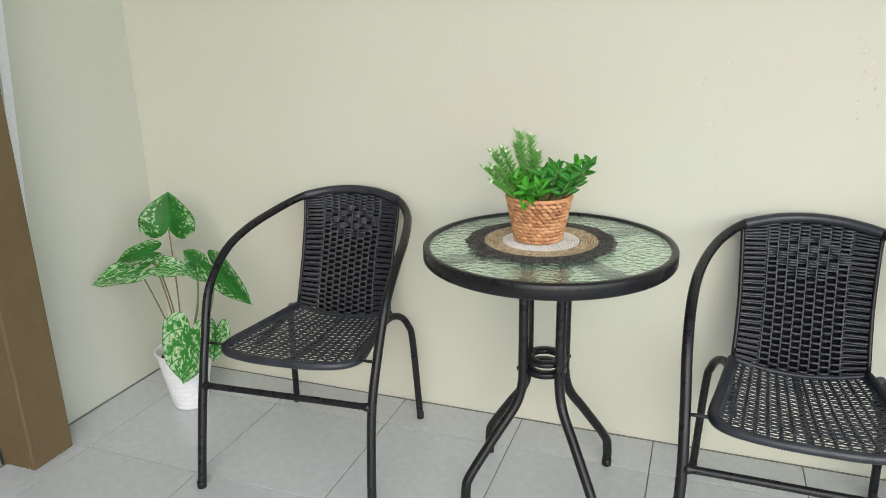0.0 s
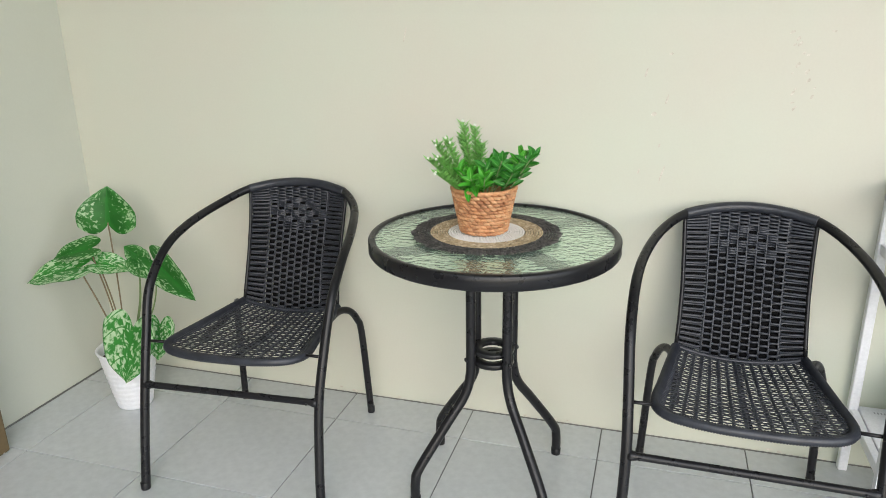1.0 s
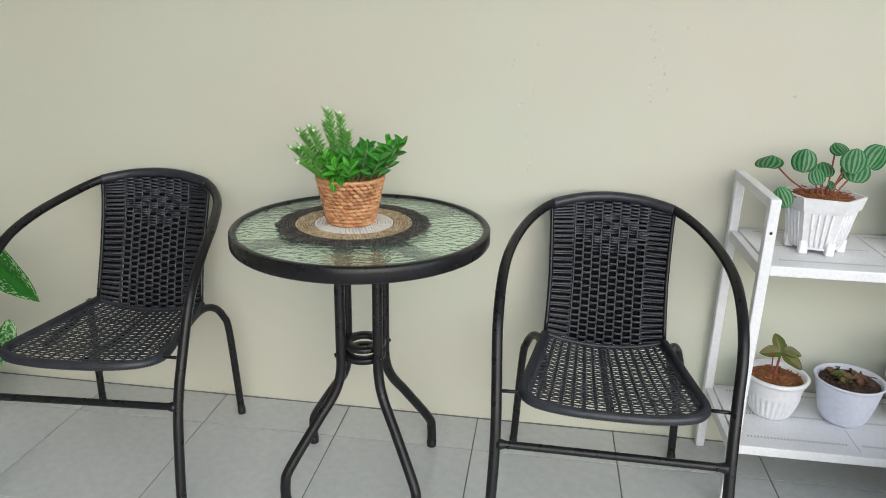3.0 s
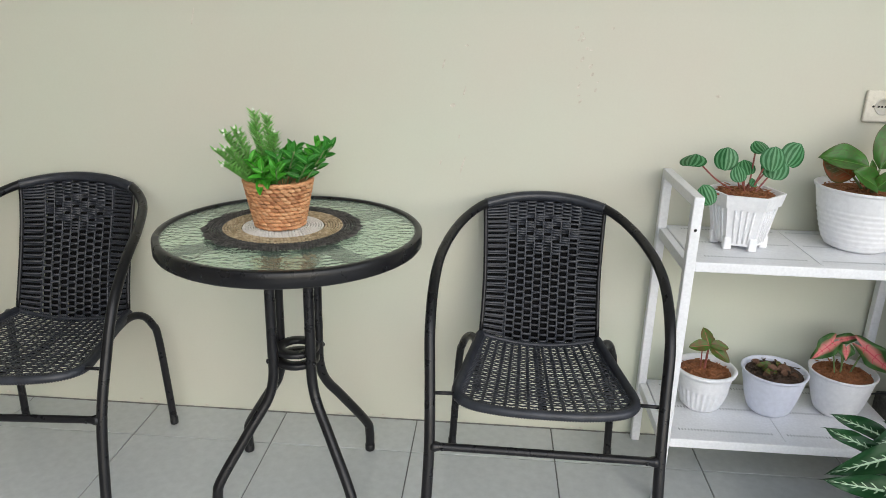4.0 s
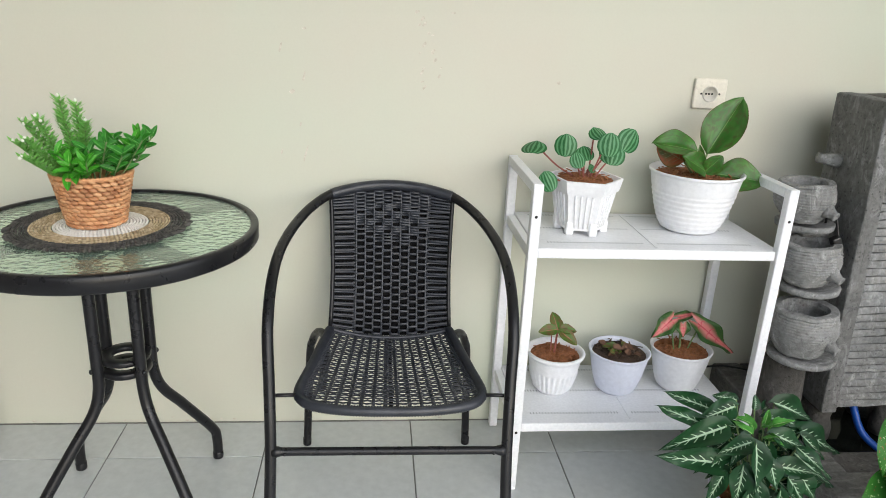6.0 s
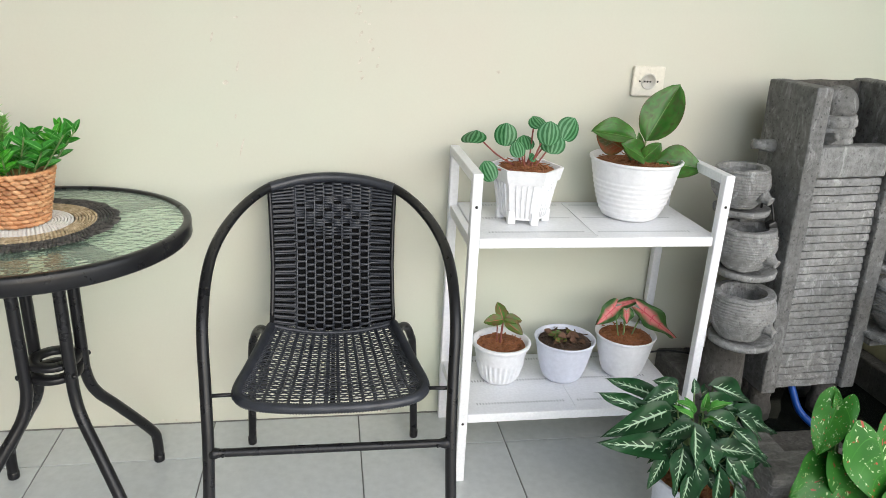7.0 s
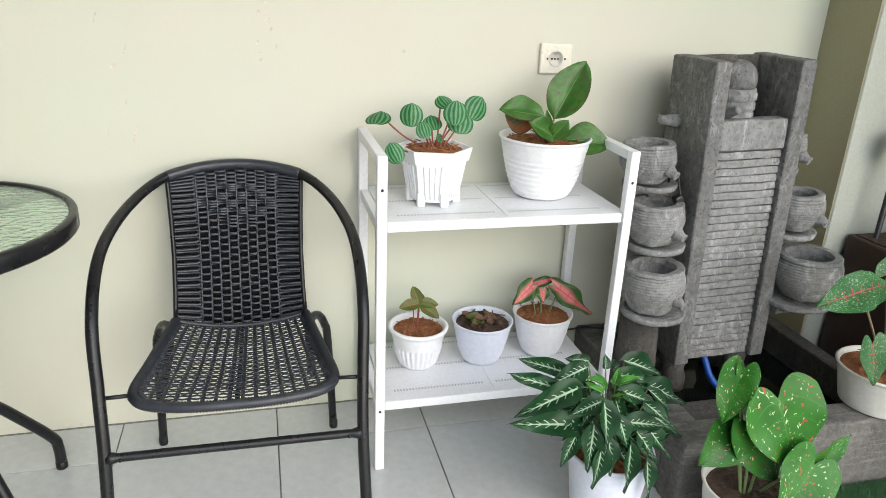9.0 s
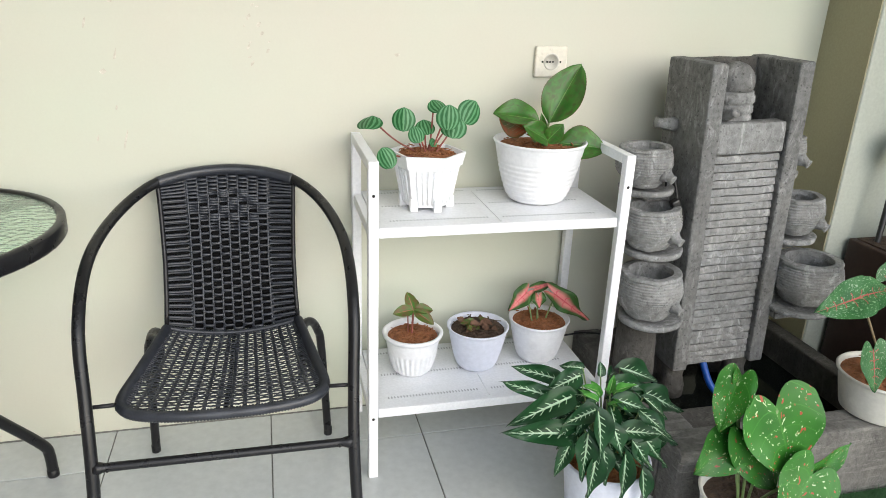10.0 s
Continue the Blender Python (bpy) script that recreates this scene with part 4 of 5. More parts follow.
tagged(part("loose_litter", crumbs(0.061, H6 - 0.008, 22, 110, 0.008), "coir", hx), kind="stuff")
for x, y, z, w, h, face in ((-0.057, -0.02, 0.196, 0.050, 0.050, (-0.2, -0.9, 0.35)), (-0.032, -0.039, 0.168, 0.036, 0.036, (0.0, -0.85, 0.5)), (-0.004, 0.003, 0.176, 0.046, 0.036, (0.1, -0.7, 0.7)),
                            (0.023, 0.017, 0.220, 0.045, 0.036, (0.05, -0.50, 0.85)), (0.038, -0.03, 0.201, 0.053, 0.053, (0.0, -0.95, 0.3)), (0.058, -0.002, 0.177, 0.062, 0.052, (0.05, -0.9, 0.45)),
                            (0.097, 0.012, 0.205, 0.055, 0.056, (0.25, -0.9, 0.35)), (-0.098, -0.057, 0.124, 0.040, 0.047, (-0.2, -0.9, 0.4)), (-0.131, -0.03, 0.195, 0.058, 0.040, (-0.3, -0.30, 0.90)),
                            (0.010, -0.011, 0.145, 0.016, 0.022, (0, -0.7, 0.7))):
    c = Vector((x, y, z))
    f = Vector(face).normalized()
    up = (Vector((0, 0, 1)) - f * f.z).normalized()
    up = Matrix.Rotation(radians(-38 + (x * 7000 + z * 3000) % 76), 3, f) @ up
    leaf(hx, c + up * h / 2, c - up * h / 2, w, face, "l_pep", "round", -0.20, 0.16)
    stem(hx, (0.15 * x, 0.012 * math.cos(90 * x), H6 - 0.006), c + up * h * 0.30 - f * 0.004, 0.0019, "stem_r", 0.006 if x > -0.09 else -0.008)

# large round pot with an upright broad-leaved plant
ag = shelf_plant("broad_leaf_plant", 1.478, -0.146, Z1, "broad-leaved green and red plant in a large ringed white pot")
pot(ag, 0.063, 0.110, 0.152, "pot_white", "ring", "coir", 31, 0.005, 0.90, belly=0.55)


for b_, t_, w, face, mt in (((0.019, 0.0, 0.192), (0.098, 0.02, 0.335), 0.098, (-0.45, -0.85, 0.3), "l_agl"), ((-0.01, -0.004, 0.198), (-0.125, -0.02, 0.228), 0.080, (-0.15, -0.62, 0.76), "l_agl"),
                            ((-0.028, 0.016, 0.168), (-0.10, 0.026, 0.205), 0.060, (-0.1, -0.95, -0.25), "l_agl_red"), ((0.009, -0.034, 0.153), (-0.062, -0.064, 0.200), 0.060, (0.0, -0.80, 0.6), "l_agl"),
                            ((0.001, -0.034, 0.153), (0.034, -0.054, 0.197), 0.046, (0.2, -0.85, 0.5), "l_agl"), ((0.045, -0.014, 0.146), (0.152, -0.054, 0.142), 0.086, (0.0, -0.85, 0.50), "l_agl"),
                            ((0.006, 0.0, 0.157), (0.0, 0.0, 0.215), 0.018, (0, -1, 0.2), "l_agl")):
    leaf(ag, b_, t_, w, face, mt, "ovate", 0.22, 0.20, 0.05)
    stem(ag, (0.0, 0, 0.130), b_, 0.003, "stem_g", 0.0)

# three small pots on the lower board
p1 = shelf_plant("seedling_pot", 1.170, -0.148, Z2, "small bronze-leaved seedling in a white fluted pot", 1.03)
pot(p1, 0.043, 0.069, 0.112, "pot_white", "flute", "coir", 41, 0.008, 0.88, belly=0.62)
for tx, ty, dt, w, face in ((-0.052, 0.062, -0.02, 0.032, (0, -0.7, 0.7)), (-0.012, 0.098, 0.02, 0.030, (0, -0.9, 0.3)), (0.052, 0.055, 0.0, 0.030, (0.1, -0.6, 0.8)), (0.048, 0.030, -0.03, 0.032, (0.2, -0.8, 0.5)), (0.010, 0.078, 0.03, 0.024, (0, -0.8, 0.5))):
    base = Vector((0.0, -0.002, 0.112 + 0.058))
    leaf(p1, base, (tx, dt, 0.112 + ty), w, face, "l_small", "ovate", 0.2, 0.2, 0.03)
stem(p1, (-0.003, 0, 0.095), (0.0, -0.002, 0.17), 0.0028, "stem_r")
stem(p1, (-0.01, 0.006, 0.095), (-0.012, 0.01, 0.165), 0.0016, "stem_r")

p2 = shelf_plant("small_soil_pot", 1.345, -0.150, Z2, "small bluish-white pot with dark soil and wilted leaves", 1.10)
pot(p2, 0.043, 0.071, 0.108, "pot_blue", "none", "soil", 51, 0.004, 0.90, belly=0.58)
rnd = random.Random(7)
for k in range(16):
    a, q = rnd.uniform(0, 6.28), rnd.uniform(0.005, 0.04)
    p = Vector((q * math.cos(a), q * math.sin(a), 0.106 + rnd.uniform(0, 0.008)))
    d = Vector((rnd.uniform(-0.03, 0.03), rnd.uniform(-0.025, 0.02), rnd.uniform(-0.004, 0.016)))
    leaf(p2, p, p + d, 0.017, (0.1, -0.5, 0.8), "dry_leaf" if k % 3 else "l_small", "ovate", 0.3, 0.2, 0.06)

p3 = shelf_plant("pink_leaf_plant", 1.522, -0.137, Z2, "pink and green caladium in a small white pot", 1.08)
pot(p3, 0.044, 0.073, 0.112, "pot_white", "none", "coir", 61, 0.004, 0.90, belly=0.58)


for b_, t_, w, face in (((-0.045, -0.012, 0.186), (-0.092, -0.03, 0.150), 0.054, (-0.25, -0.92, 0.3)), ((-0.015, -0.02, 0.178), (-0.014, -0.03, 0.150), 0.042, (0, -0.95, 0.3)),
                        ((-0.005, 0.025, 0.180), (0.045, 0.034, 0.188), 0.030, (0, -0.8, 0.6)), ((0.038, -0.003, 0.170), (0.125, -0.03, 0.107), 0.064, (0.15, -0.85, 0.5))):
    leaf(p3, b_, t_, w, face, "l_pink", "heart", 0.10, 0.12, 0.18)
    stem(p3, (0.4 * b_[0], 0, 0.098), b_, 0.002, "stem_g", 0.0, (0, 0, 0.004))

# ---- white-veined plant on the floor ----
sy = thing("white_veined_plant", (1.515, -0.590, 0), "bushy dark plant with white-veined leaves in a white pot", "potted plant")
pot(sy, 0.070, 0.092, 0.198, "pot_blue", "none", "coir", 71, 0.005, 0.86)
rnd = random.Random(33)


def syn_leaf(b_, t_, w, k):
    b_, t_ = Vector(b_), Vector(t_)
    d = (t_ - b_).normalized()
    face = (0.15 * d.x + rnd.uniform(-0.12, 0.12), -0.75, 0.65 - 0.5 * min(0.0, d.z))
    leaf(sy, b_, t_, 0.92 * w, face, "l_syn", "lance", *((0.20, 0.20, 0.09), (0.12, 0.14, 0.13), (0.26, 0.28, 0.08))[k % 3])
    stem(sy, (0.1 * b_.x, 0.1 * b_.y, 0.168), b_, 0.0018, "stem_g", 0.02, (0.1 * b_.x, 0.1 * b_.y, 0))


# spreading upper leaves
for k, (b_, t_, w) in enumerate((
        ((-0.11, 0.05, 0.37), (-0.215, 0.04, 0.42), 0.046), ((-0.15, -0.01, 0.37), (-0.262, -0.03, 0.43), 0.044), ((-0.115, -0.03, 0.378), (-0.256, -0.07, 0.358), 0.062), ((-0.12, -0.07, 0.318), (-0.272, -0.09, 0.355), 0.062),
        ((-0.08, 0.01, 0.40), (-0.165, -0.01, 0.382), 0.054), ((-0.08, -0.07, 0.368), (-0.15, -0.09, 0.36), 0.046), ((-0.02, -0.04, 0.366), (0.07, -0.05, 0.334), 0.046), ((0.074, 0.01, 0.342), (0.188, 0.01, 0.28), 0.064),
        ((0.04, 0.06, 0.376), (0.152, 0.06, 0.335), 0.058), ((0.0, 0.02, 0.368), (0.108, 0.02, 0.342), 0.044), ((-0.055, 0.05, 0.392), (-0.105, 0.06, 0.398), 0.032), ((-0.022, 0.03, 0.382), (-0.018, 0.04, 0.41), 0.026))):
    syn_leaf(b_, t_, w, k)
# leaves that hang over the pot's front
for k, (b_, t_, w) in enumerate((
        ((-0.135, -0.09, 0.312), (-0.172, -0.11, 0.25), 0.036), ((-0.105, -0.10, 0.336), (-0.114, -0.12, 0.234), 0.052), ((-0.09, -0.10, 0.386), (-0.075, -0.13, 0.28), 0.050), ((-0.062, -0.09, 0.29), (-0.05, -0.11, 0.206), 0.040),
        ((-0.047, -0.09, 0.34), (-0.018, -0.11, 0.264), 0.044), ((-0.016, -0.10, 0.276), (-0.015, -0.12, 0.158), 0.038), ((-0.012, -0.07, 0.31), (0.08, -0.08, 0.298), 0.052), ((0.044, -0.03, 0.314), (0.144, -0.05, 0.24), 0.062),
        ((0.02, -0.06, 0.266), (0.117, -0.06, 0.262), 0.046), ((0.03, -0.095, 0.232), (0.046, -0.115, 0.128), 0.036), ((0.0, -0.09, 0.30), (0.052, -0.11, 0.232), 0.044),
        ((-0.085, -0.105, 0.285), (-0.092, -0.12, 0.182), 0.046), ((-0.04, -0.085, 0.262), (0.012, -0.10, 0.205), 0.036), ((0.035, -0.07, 0.292), (0.098, -0.09, 0.218), 0.048))):
    syn_leaf(b_, t_, w, k)
# shaded inner leaves
for k in range(34):
    a = k * 2.39996
    q = 0.030 + 0.07 * k / 34
    c, s = math.cos(a), math.sin(a)
    base = Vector((q * c - 0.025, q * s * 0.8, 0.365 - 0.10 * rnd.random()))
    L = rnd.uniform(0.06, 0.095)
    syn_leaf(base, base + Vector((c * L * 0.9, s * L * 0.6 - 0.01, rnd.uniform(-0.05, 0.01))), L * rnd.uniform(0.36, 0.46), k)
for k in range(11):
    a = k * 2.4
    base = Vector((0.022 * math.cos(a) - 0.03, -0.02 + 0.018 * math.sin(a), 0.375 + rnd.uniform(-0.03, 0.01)))
    leaf(sy, base, base + Vector((0.035 * math.cos(a), 0.030 * math.sin(a), rnd.uniform(0.0, 0.035))), 0.018, (0, -0.5, 0.8), "l_syn_new", "lance", 0.3, 0.2, 0.05)

# ---- concrete pond and fountain ----
pond = thing("concrete_pond", (1.690, -0.612, 0), "low weathered concrete pond trough holding dark water", "pond")
PW, PD, PH, PT = 0.66, 0.605, 0.195, 0.085
part("front_wall", box(0, PW, 0, PT, 0, PH, 0.008), "conc_streak", pond)
part("side_wall", box(0, PT, PT + 0.0005, PD, 0, PH - 0.002, 0.008), "conc_streak", pond)
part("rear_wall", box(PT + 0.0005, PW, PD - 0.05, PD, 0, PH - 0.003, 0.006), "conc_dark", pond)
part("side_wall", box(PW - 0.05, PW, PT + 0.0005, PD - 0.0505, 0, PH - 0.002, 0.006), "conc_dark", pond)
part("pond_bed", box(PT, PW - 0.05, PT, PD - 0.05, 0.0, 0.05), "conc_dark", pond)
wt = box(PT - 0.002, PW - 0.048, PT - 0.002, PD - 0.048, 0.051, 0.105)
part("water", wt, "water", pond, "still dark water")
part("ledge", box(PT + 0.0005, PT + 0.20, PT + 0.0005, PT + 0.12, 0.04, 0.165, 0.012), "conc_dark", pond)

ft = thing("fountain_tower", (1.852, -0.305, 0), "grey concrete fountain tower with a ribbed front panel", "fountain")
ft.matrix_world = pose(1.852, -0.305, 0, 0, -2.0, 0)
FW, FD, FZ0, FZ1, FT = 0.272, 0.190, 0.205, 1.002, 0.042


def rough_slab(x0, x1, y0, y1, z0, z1, seed, amp=0.0022, step=0.03):
    """A cast slab with slightly uneven faces and worn edges."""
    bm = box(x0, x1, y0, y1, z0, z1, 0.005, 2)
    for _ in range(2):
        es = [e for e in bm.edges if e.calc_length() > step * 1.6]
        if es:
            bmesh.ops.subdivide_edges(bm, edges=es, cuts=3, use_grid_fill=True)
    for v in bm.verts:
        n = noise.noise(v.co * 22 + Vector((seed, seed * 2, 0)))
        m = noise.noise(v.co * 60 + Vector((seed * 3, 0, seed)))
        v.co += Vector((n, m, noise.noise(v.co * 30))) * amp
    return smooth(bm, False)


part("side_slab", rough_slab(0, FT, 0, FD, FZ0, FZ1, 1), "conc", ft)
part("side_slab", rough_slab(FW - FT, FW, 0, FD, FZ0, FZ1, 2), "conc", ft)
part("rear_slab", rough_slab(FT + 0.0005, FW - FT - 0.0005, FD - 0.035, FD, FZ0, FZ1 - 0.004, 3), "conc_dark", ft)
PTOP = 0.862
part("front_panel", rough_slab(FT + 0.0005, FW - FT - 0.0005, 0.0265, 0.055, FZ0 + 0.004, PTOP, 4), "conc", ft)
part("top_band", rough_slab(FT + 0.002, FW - FT - 0.002, 0.008, 0.0305, PTOP - 0.075, PTOP, 5), "conc_pot", ft)
NSLAT = 28
for k in range(NSLAT):
    z1 = PTOP - 0.079 - k * (PTOP - 0.083 - FZ0) / NSLAT
    hgt = (PTOP - 0.083 - FZ0) / NSLAT
    bm = bmesh.new()
    nx = 26
    rows = []
    for i in range(nx + 1):
        x = FT + 0.003 + (FW - 2 * FT - 0.006) * i / nx
        j = 0.0030 * noise.noise(Vector((x * 45, k * 3.1, 0.5)))
        jz = 0.0018 * noise.noise(Vector((x * 30, k * 1.7, 4.5)))
        rows.append([bm.verts.new((x, y + (j if y < 0.03 else 0), z + jz)) for y, z in ((0.031, z1 - 0.0003), (0.0175, z1 - 0.0012), (0.0145, z1 - hgt * 0.5), (0.0150, z1 - hgt * 0.88), (0.0195, z1 - hgt * 0.95), (0.031, z1 - hgt * 0.995))])
    for A, B in zip(rows, rows[1:]):
        for q in range(6):
            bm.faces.new((A[q], A[(q + 1) % 6], B[(q + 1) % 6], B[q]))
    bm.faces.new(rows[0][::-1])
    bm.faces.new(rows[-1])
    bmesh.ops.recalc_face_normals(bm, faces=bm.faces)
    part("slat", smooth(bm, False), "conc_pot", ft)
# ball and jar in the open top
bm = bmesh.new()
bmesh.ops.create_icosphere(bm, subdivisions=4, radius=0.047)
for v in bm.verts:
    v.co *= 1 + 0.03 * noise.noise(v.co * 30) - 0.05 * max(0.0, noise.noise(v.co * 95) - 0.25)
part("stone_ball", smooth(move(bm, pose(0.132, 0.10, 0.948))), "conc", ft, "grey pitted cement ball")
jar_prof = [(0.0, 0.72), (0.036, 0.72), (0.040, 0.76)]
for k in range(6):
    z = 0.77 + k * 0.024
    jar_prof += [(0.040 + 0.0012 * k, z), (0.0435 + 0.0012 * k, z + 0.003), (0.0435 + 0.0012 * k, z + 0.017), (0.040 + 0.0012 * k, z + 0.021)]
jar_prof += [(0.046, 0.918), (0.034, 0.918), (0.03, 0.90), (0.0, 0.90)]
part("jar", move(lathe(jar_prof, 36), pose(0.124, 0.086, 0.010)), "conc_pot", ft, "ringed grey cement jar")
bm = lathe([(0, 0.0), (0.016, 0.0), (0.013, 0.02), (0.009, 0.035), (0.012, 0.042), (0.0, 0.043)], 18)
part("spout", move(bm, pose(0.080, 0.055, 0.872, 70, 0, 10)), "conc_pot", ft)
part("spout", move(lathe([(0, 0.0), (0.018, 0.0), (0.015, 0.02), (0.011, 0.045), (0.014, 0.052), (0.0, 0.053)], 18), pose(-0.002, 0.130, 0.842, 0, -82, 0)), "conc_pot", ft)
for fx, fz in ((0.035, 0.105), (FW - 0.045, 0.105)):
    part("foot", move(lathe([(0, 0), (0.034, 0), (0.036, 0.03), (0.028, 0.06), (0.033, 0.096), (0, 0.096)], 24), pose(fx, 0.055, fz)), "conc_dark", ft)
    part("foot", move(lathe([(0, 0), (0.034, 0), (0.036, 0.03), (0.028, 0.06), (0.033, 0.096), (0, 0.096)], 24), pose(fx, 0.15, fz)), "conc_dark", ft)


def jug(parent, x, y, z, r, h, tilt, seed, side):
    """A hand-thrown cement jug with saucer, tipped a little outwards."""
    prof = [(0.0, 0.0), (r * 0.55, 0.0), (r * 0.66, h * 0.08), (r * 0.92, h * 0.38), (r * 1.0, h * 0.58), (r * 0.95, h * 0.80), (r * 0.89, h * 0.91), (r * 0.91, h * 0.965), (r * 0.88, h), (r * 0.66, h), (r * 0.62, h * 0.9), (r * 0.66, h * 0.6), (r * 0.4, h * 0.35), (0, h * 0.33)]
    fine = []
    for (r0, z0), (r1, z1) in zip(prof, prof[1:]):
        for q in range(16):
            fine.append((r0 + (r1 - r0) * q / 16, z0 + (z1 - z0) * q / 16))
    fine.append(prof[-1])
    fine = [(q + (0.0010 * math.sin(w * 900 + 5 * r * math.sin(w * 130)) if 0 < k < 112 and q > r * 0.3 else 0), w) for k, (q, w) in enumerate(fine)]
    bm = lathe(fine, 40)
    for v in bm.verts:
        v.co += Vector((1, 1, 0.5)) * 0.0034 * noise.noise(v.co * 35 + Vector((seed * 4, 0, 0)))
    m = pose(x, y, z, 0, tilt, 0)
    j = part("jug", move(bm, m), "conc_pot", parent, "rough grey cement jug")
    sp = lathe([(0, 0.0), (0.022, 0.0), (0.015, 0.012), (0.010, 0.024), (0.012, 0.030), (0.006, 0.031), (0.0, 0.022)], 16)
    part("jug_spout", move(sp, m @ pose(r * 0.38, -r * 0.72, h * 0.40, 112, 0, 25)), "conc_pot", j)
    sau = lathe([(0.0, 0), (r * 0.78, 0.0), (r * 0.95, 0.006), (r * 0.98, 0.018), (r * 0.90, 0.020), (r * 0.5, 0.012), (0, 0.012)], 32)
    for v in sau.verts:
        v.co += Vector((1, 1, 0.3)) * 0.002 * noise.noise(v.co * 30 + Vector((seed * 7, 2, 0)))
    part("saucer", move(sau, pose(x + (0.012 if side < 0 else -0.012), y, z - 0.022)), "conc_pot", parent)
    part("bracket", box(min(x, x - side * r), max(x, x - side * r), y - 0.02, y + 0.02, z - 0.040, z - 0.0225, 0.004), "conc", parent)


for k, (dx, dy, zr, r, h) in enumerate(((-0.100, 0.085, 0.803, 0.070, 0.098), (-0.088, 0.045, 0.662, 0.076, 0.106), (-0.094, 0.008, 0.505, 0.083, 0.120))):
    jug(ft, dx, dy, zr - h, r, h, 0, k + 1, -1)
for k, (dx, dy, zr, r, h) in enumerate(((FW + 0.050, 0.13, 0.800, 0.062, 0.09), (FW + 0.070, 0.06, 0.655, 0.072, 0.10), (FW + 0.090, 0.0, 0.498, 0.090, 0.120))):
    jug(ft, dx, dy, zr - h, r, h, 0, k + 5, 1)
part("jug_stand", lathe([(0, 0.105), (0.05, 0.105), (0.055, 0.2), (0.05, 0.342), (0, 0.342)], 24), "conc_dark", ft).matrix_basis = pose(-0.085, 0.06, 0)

hose = thing("garden_hose", (2.0, -0.30, 0.105), "blue rubber hose curving from the fountain into the water", "hose")
part("tube", tube(spline([(-0.035, 0.055, 0.12), (-0.035, 0.03, 0.085), (-0.020, 0.0, 0.035), (0.02, -0.04, 0.004), (0.09, -0.07, -0.01), (0.18, -0.05, -0.012)], 10), 0.0095, 12), "hose", hose)
cab = thing("power_cable", (1.66, -0.02, 0.2), "thin black power cable with adaptor beside the fountain", "cable")
part("wire", tube(spline([(0.165, -0.08, -0.05), (0.160, -0.12, 0.12), (0.150, -0.16, 0.28), (0.145, -0.19, 0.42), (0.125, -0.215, 0.515), (0.130, -0.235, 0.53), (0.140, -0.25, 0.475)], 8), 0.003, 8), "cable", cab)
part("wire", tube(spline([(-0.10, 0.01, 0.03), (-0.04, -0.03, 0.005), (0.04, -0.04, 0.01), (0.12, -0.05, 0.0)], 8), 0.003, 8), "cable", cab)
part("adaptor", move(box(-0.011, 0.011, -0.011, 0.011, -0.03, 0.03, 0.004), pose(0.145, -0.250, 0.447, 0, -28, 0)), "cable", cab)

# ---- speckled caladium on the floor before the pond ----
sk = thing("speckled_caladium", (1.782, -0.735, 0), "bright green caladium with white and red specks in cream pot", "potted plant")
pot(sk, 0.080, 0.102, 0.170, "pot_cream", "none", "soil", 81, 0.005, 0.86)
for b_, t_, w, face, mt in (((0.010, -0.005, 0.376), (0.052, -0.055, 0.235), 0.205, (-0.10, -0.90, 0.42), "l_spk"), ((0.073, -0.065, 0.252), (-0.01, -0.105, 0.170), 0.145, (-0.1, -0.85, 0.5), "l_spk"),
                            ((0.080, -0.055, 0.242), (0.170, -0.055, 0.307), 0.056, (0.1, -0.9, 0.4), "l_spk"), ((-0.071, 0.025, 0.431), (-0.108, 0.005, 0.330), 0.085, (-0.65, -0.75, 0.2), "l_spk"),
                            ((-0.062, 0.015, 0.296), (-0.152, -0.015, 0.25), 0.115, (-0.2, -0.85, 0.4), "l_spk_dark"), ((-0.036, 0.0, 0.315), (0.034, -0.035, 0.190), 0.140, (0.0, -0.97, 0.2), "l_spk_dark"),
                            ((-0.069, 0.025, 0.425), (-0.079, 0.025, 0.468), 0.024, (-0.5, -0.8, 0.2), "l_spk")):
    leaf(sk, b_, t_, w, face, mt, "heart", 0.14, 0.14, 0.05)
    stem(sk, (0.25 * b_[0] - 0.01, 0, 0.14), b_, 0.0032, "stem_g", 0.01)

# ---- red-veined caladium on the pond's rim ----
rc = thing("red_veined_caladium", (2.268, -0.548, 0.1955), "red-veined green caladium in a cream pot on the pond rim", "potted plant")
pot(rc, 0.084, 0.104, 0.106, "pot_cream", "none", "coir", 91, 0.006, 0.88)
for b_, t_, w, face in (((-0.172, -0.032, 0.334), (-0.310, -0.072, 0.330), 0.105, (-0.1, -0.80, 0.60)), ((-0.150, -0.012, 0.326), (-0.050, -0.002, 0.335), 0.095, (-0.1, -0.75, 0.66)),
                        ((-0.116, -0.052, 0.20), (-0.106, -0.082, 0.108), 0.088, (-0.1, -0.95, 0.2)), ((-0.03, -0.04, 0.20), (0.02, -0.07, 0.13), 0.09, (0, -0.9, 0.4)), ((-0.018, 0.048, 0.335), (0.054, 0.068, 0.385), 0.08, (-0.1, -0.8, 0.5))):
    leaf(rc, b_, t_, w, face, "l_redcal", "heart", 0.14, 0.14, 0.05)
    stem(rc, (0.0, 0, 0.08), b_, 0.0026, "stem_b", 0.01)

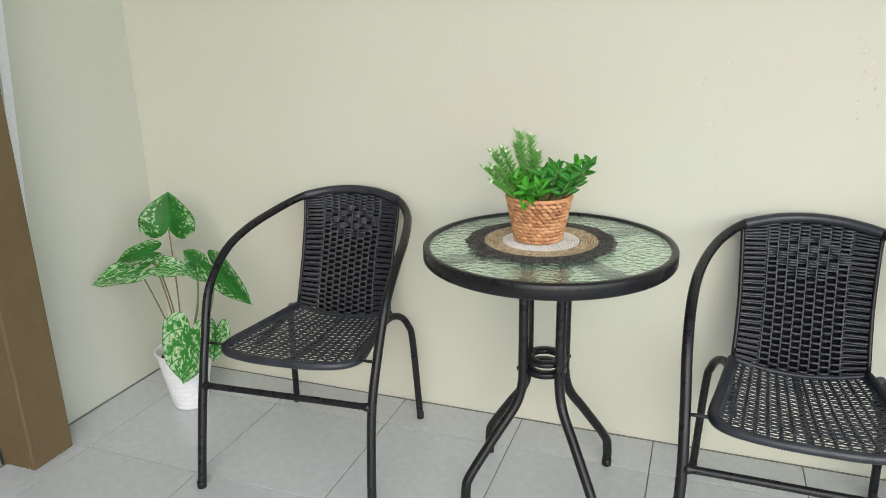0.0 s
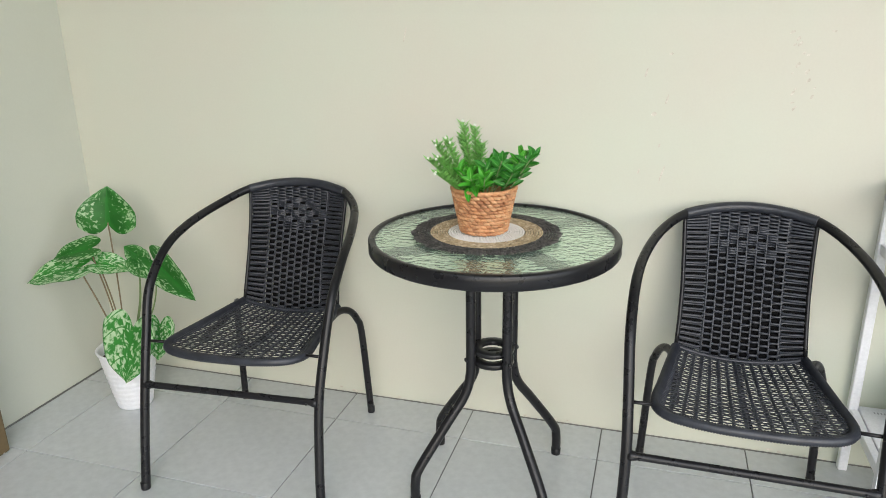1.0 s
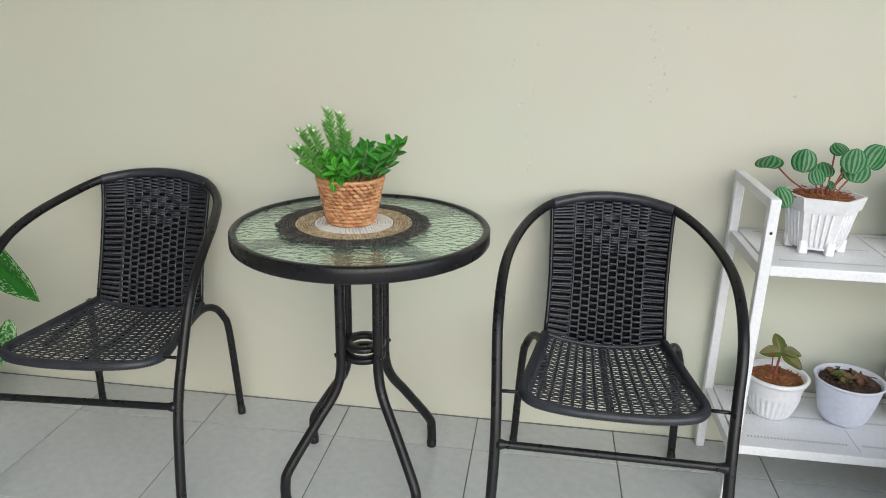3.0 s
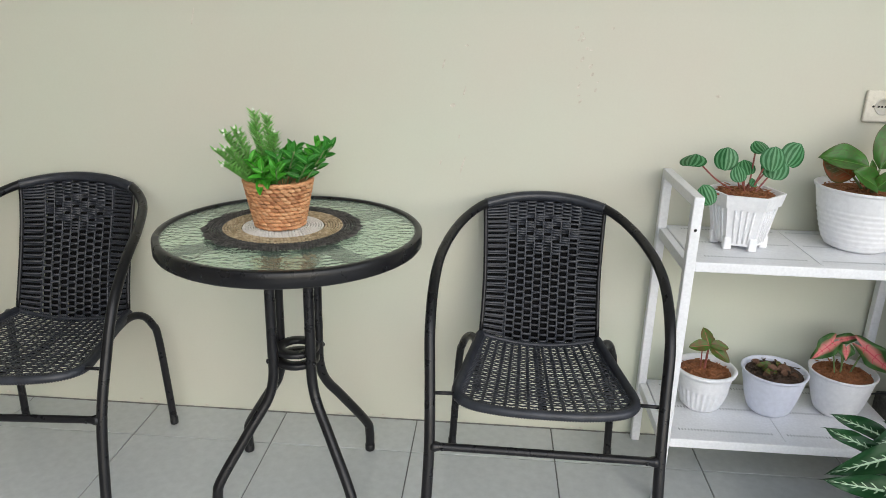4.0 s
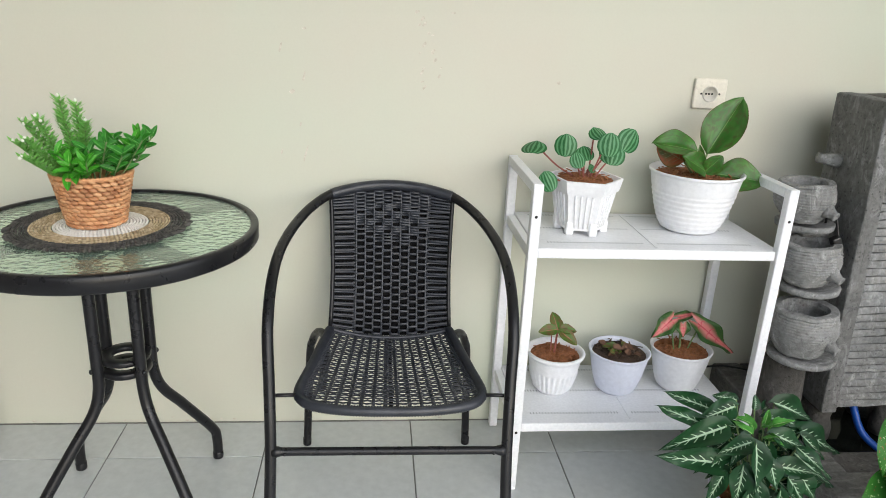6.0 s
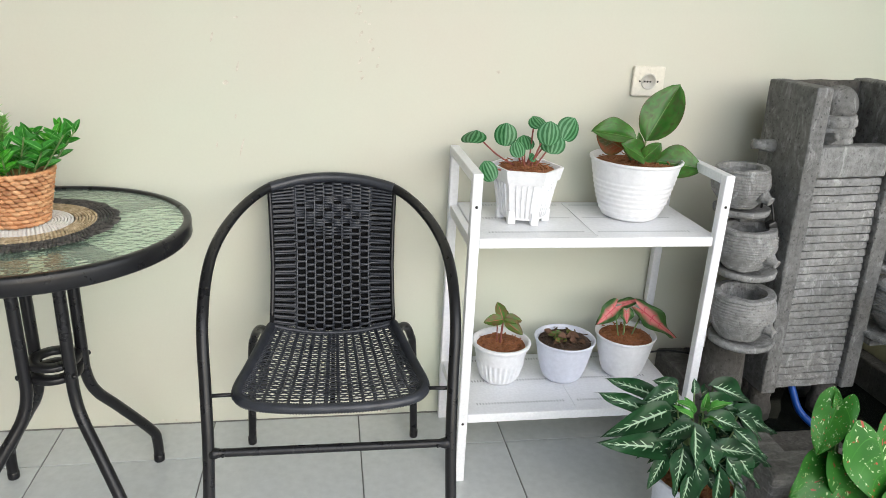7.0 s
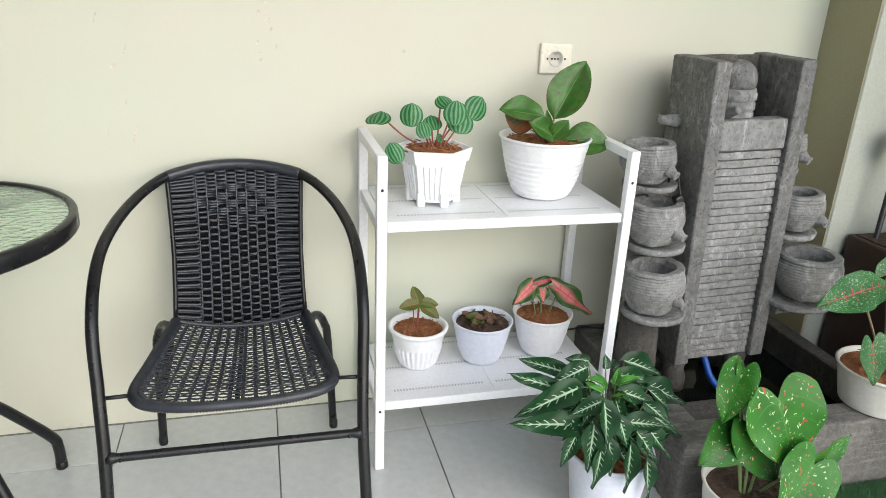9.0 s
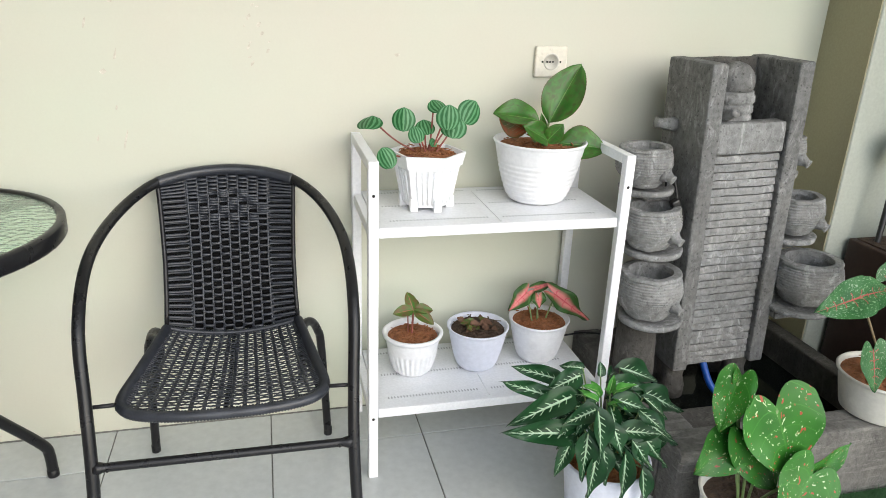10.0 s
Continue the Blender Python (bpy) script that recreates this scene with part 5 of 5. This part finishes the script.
# ---- dark planter box and garden tool at the far end ----
pl = thing("planter_box", (2.47, -0.40, 0), "dark brown planter box standing behind the pond", "planter")
bm = box(-0.06, 0.24, -0.10, 0.20, 0.0, 0.52, 0.006)
part("box_body", bm, "planter", pl)
part("soil", box(-0.045, 0.225, -0.085, 0.185, 0.5195, 0.524, 0.001), "soil", pl)
rnd = random.Random(5)
for k in range(16):
    a = rnd.uniform(0, 6.28)
    base = Vector((0.06 + 0.03 * math.cos(a), 0.03 * math.sin(a), 0.525 + rnd.uniform(0, 0.05)))
    stem(pl, (0.06, 0, 0.51), base, 0.002, "stem_g")
    leaf(pl, base, base + Vector((0.07 * math.cos(a), 0.07 * math.sin(a), rnd.uniform(-0.01, 0.05))), 0.035, (0, -0.6, 0.8), "l_green", "ovate", 0.2, 0.2)
tool = thing("garden_tool", (2.40, -0.30, 0.187), "black long-handled tool leaning against the pale wall", "tool")
part("handle", tube([(0.045, 0.04, -0.18), (0.062, 0.05, 0.60)], 0.008, 10), "cable", tool)
part("grip", box(0.030, 0.090, 0.035, 0.065, 0.56, 0.64, 0.008), "cable", tool)

# ---- turf mat before the pond ----
tf = thing("grass_mat", (2.30, -0.80, 0), "dark green artificial grass mat on the floor", "mat")
part("backing", box(-0.28, 0.5, -0.35, 0.184, 0.0005, 0.008), "turf", tf)
b = bmesh.new()
rnd = random.Random(6)
for _ in range(5200):
    x, y = rnd.uniform(-0.27, 0.35), rnd.uniform(-0.2, 0.182)
    h = rnd.uniform(0.014, 0.026)
    lx, ly = rnd.uniform(-0.008, 0.008), rnd.uniform(-0.008, 0.008)
    v = [b.verts.new((x - 0.001, y, 0.008)), b.verts.new((x + 0.001, y, 0.008)), b.verts.new((x + lx, y + ly, 0.008 + h))]
    b.faces.new(v)
tagged(part("blades", b, "turf", tf), kind="stuff")

# ---- chips and scratches in the wall paint ----
b = bmesh.new()
rnd = random.Random(17)


def chip(x, z, w, h, lean=0.0):
    n = 8
    vs = []
    for k in range(n):
        t = 2 * math.pi * k / n
        q = rnd.uniform(0.6, 1.0)
        vs.append(b.verts.new((x + w / 2 * q * math.cos(t) + lean * h * math.sin(t) / 2, -0.0012 - rnd.uniform(0, 0.0008), z + h / 2 * q * math.sin(t))))
    b.faces.new(vs[::-1])


for x, z, w, h in ((-0.192, 1.142, 0.004, 0.035), (0.482, 0.940, 0.012, 0.010), (0.51, 0.978, 0.005, 0.022), (0.512, 0.788, 0.004, 0.045), (1.147, 0.985, 0.012, 0.008), (0.455, 1.045, 0.005, 0.02), (0.452, 0.79, 0.004, 0.014),
                   (0.50, 0.86, 0.004, 0.010), (0.87, 1.14, 0.010, 0.005), (0.512, 1.09, 0.008, 0.006)):
    chip(x, z, w * 1.5, h * 1.4, 0.2)
for k in range(16):
    chip(0.80 + rnd.uniform(-0.02, 0.035) + 0.02 * k / 16, 1.14 - 0.19 * k / 16 + rnd.uniform(-0.012, 0.012), rnd.uniform(0.005, 0.013), rnd.uniform(0.005, 0.017), 0.4)
for k in range(14):
    chip(-0.9 + 2.0 * rnd.random(), 0.008 + rnd.uniform(0, 0.012), rnd.uniform(0.01, 0.04), rnd.uniform(0.003, 0.010))
part("paint_chips", b, "chip", wall_back, "small pale chips in the paint")

# ---- floor tiles ----
TILE, JOINT = 0.4, 0.003
ROW1 = -0.165


def tile_mesh(w, d):
    return_me = bpy.data.meshes.new("tile")
    bm = box(-w / 2, w / 2, -d / 2, d / 2, -0.008, 0.0, 0.0012, 1)
    bm.to_mesh(return_me)
    bm.free()
    return_me.materials.append(MAT["tile"])
    return return_me


tile_cache = {}
for i in range(-4, 9):
    xa, xb = max(i * TILE, X0 - 0.0), min((i + 1) * TILE, 3.4)
    if xb - xa < 0.02:
        continue
    for j in range(-1, 8):
        ya = ROW1 - j * TILE
        y1, y0 = min(ya, -0.002), ya - TILE
        w, d = round(xb - xa - JOINT, 4), round(y1 - y0 - JOINT, 4)
        if d < 0.02:
            continue
        if (w, d) not in tile_cache:
            tile_cache[(w, d)] = tile_mesh(w, d)
        o = new("tile", tile_cache[(w, d)])
        o.parent = floor
        o.matrix_basis = pose((xa + xb) / 2, (y0 + y1) / 2, 0)
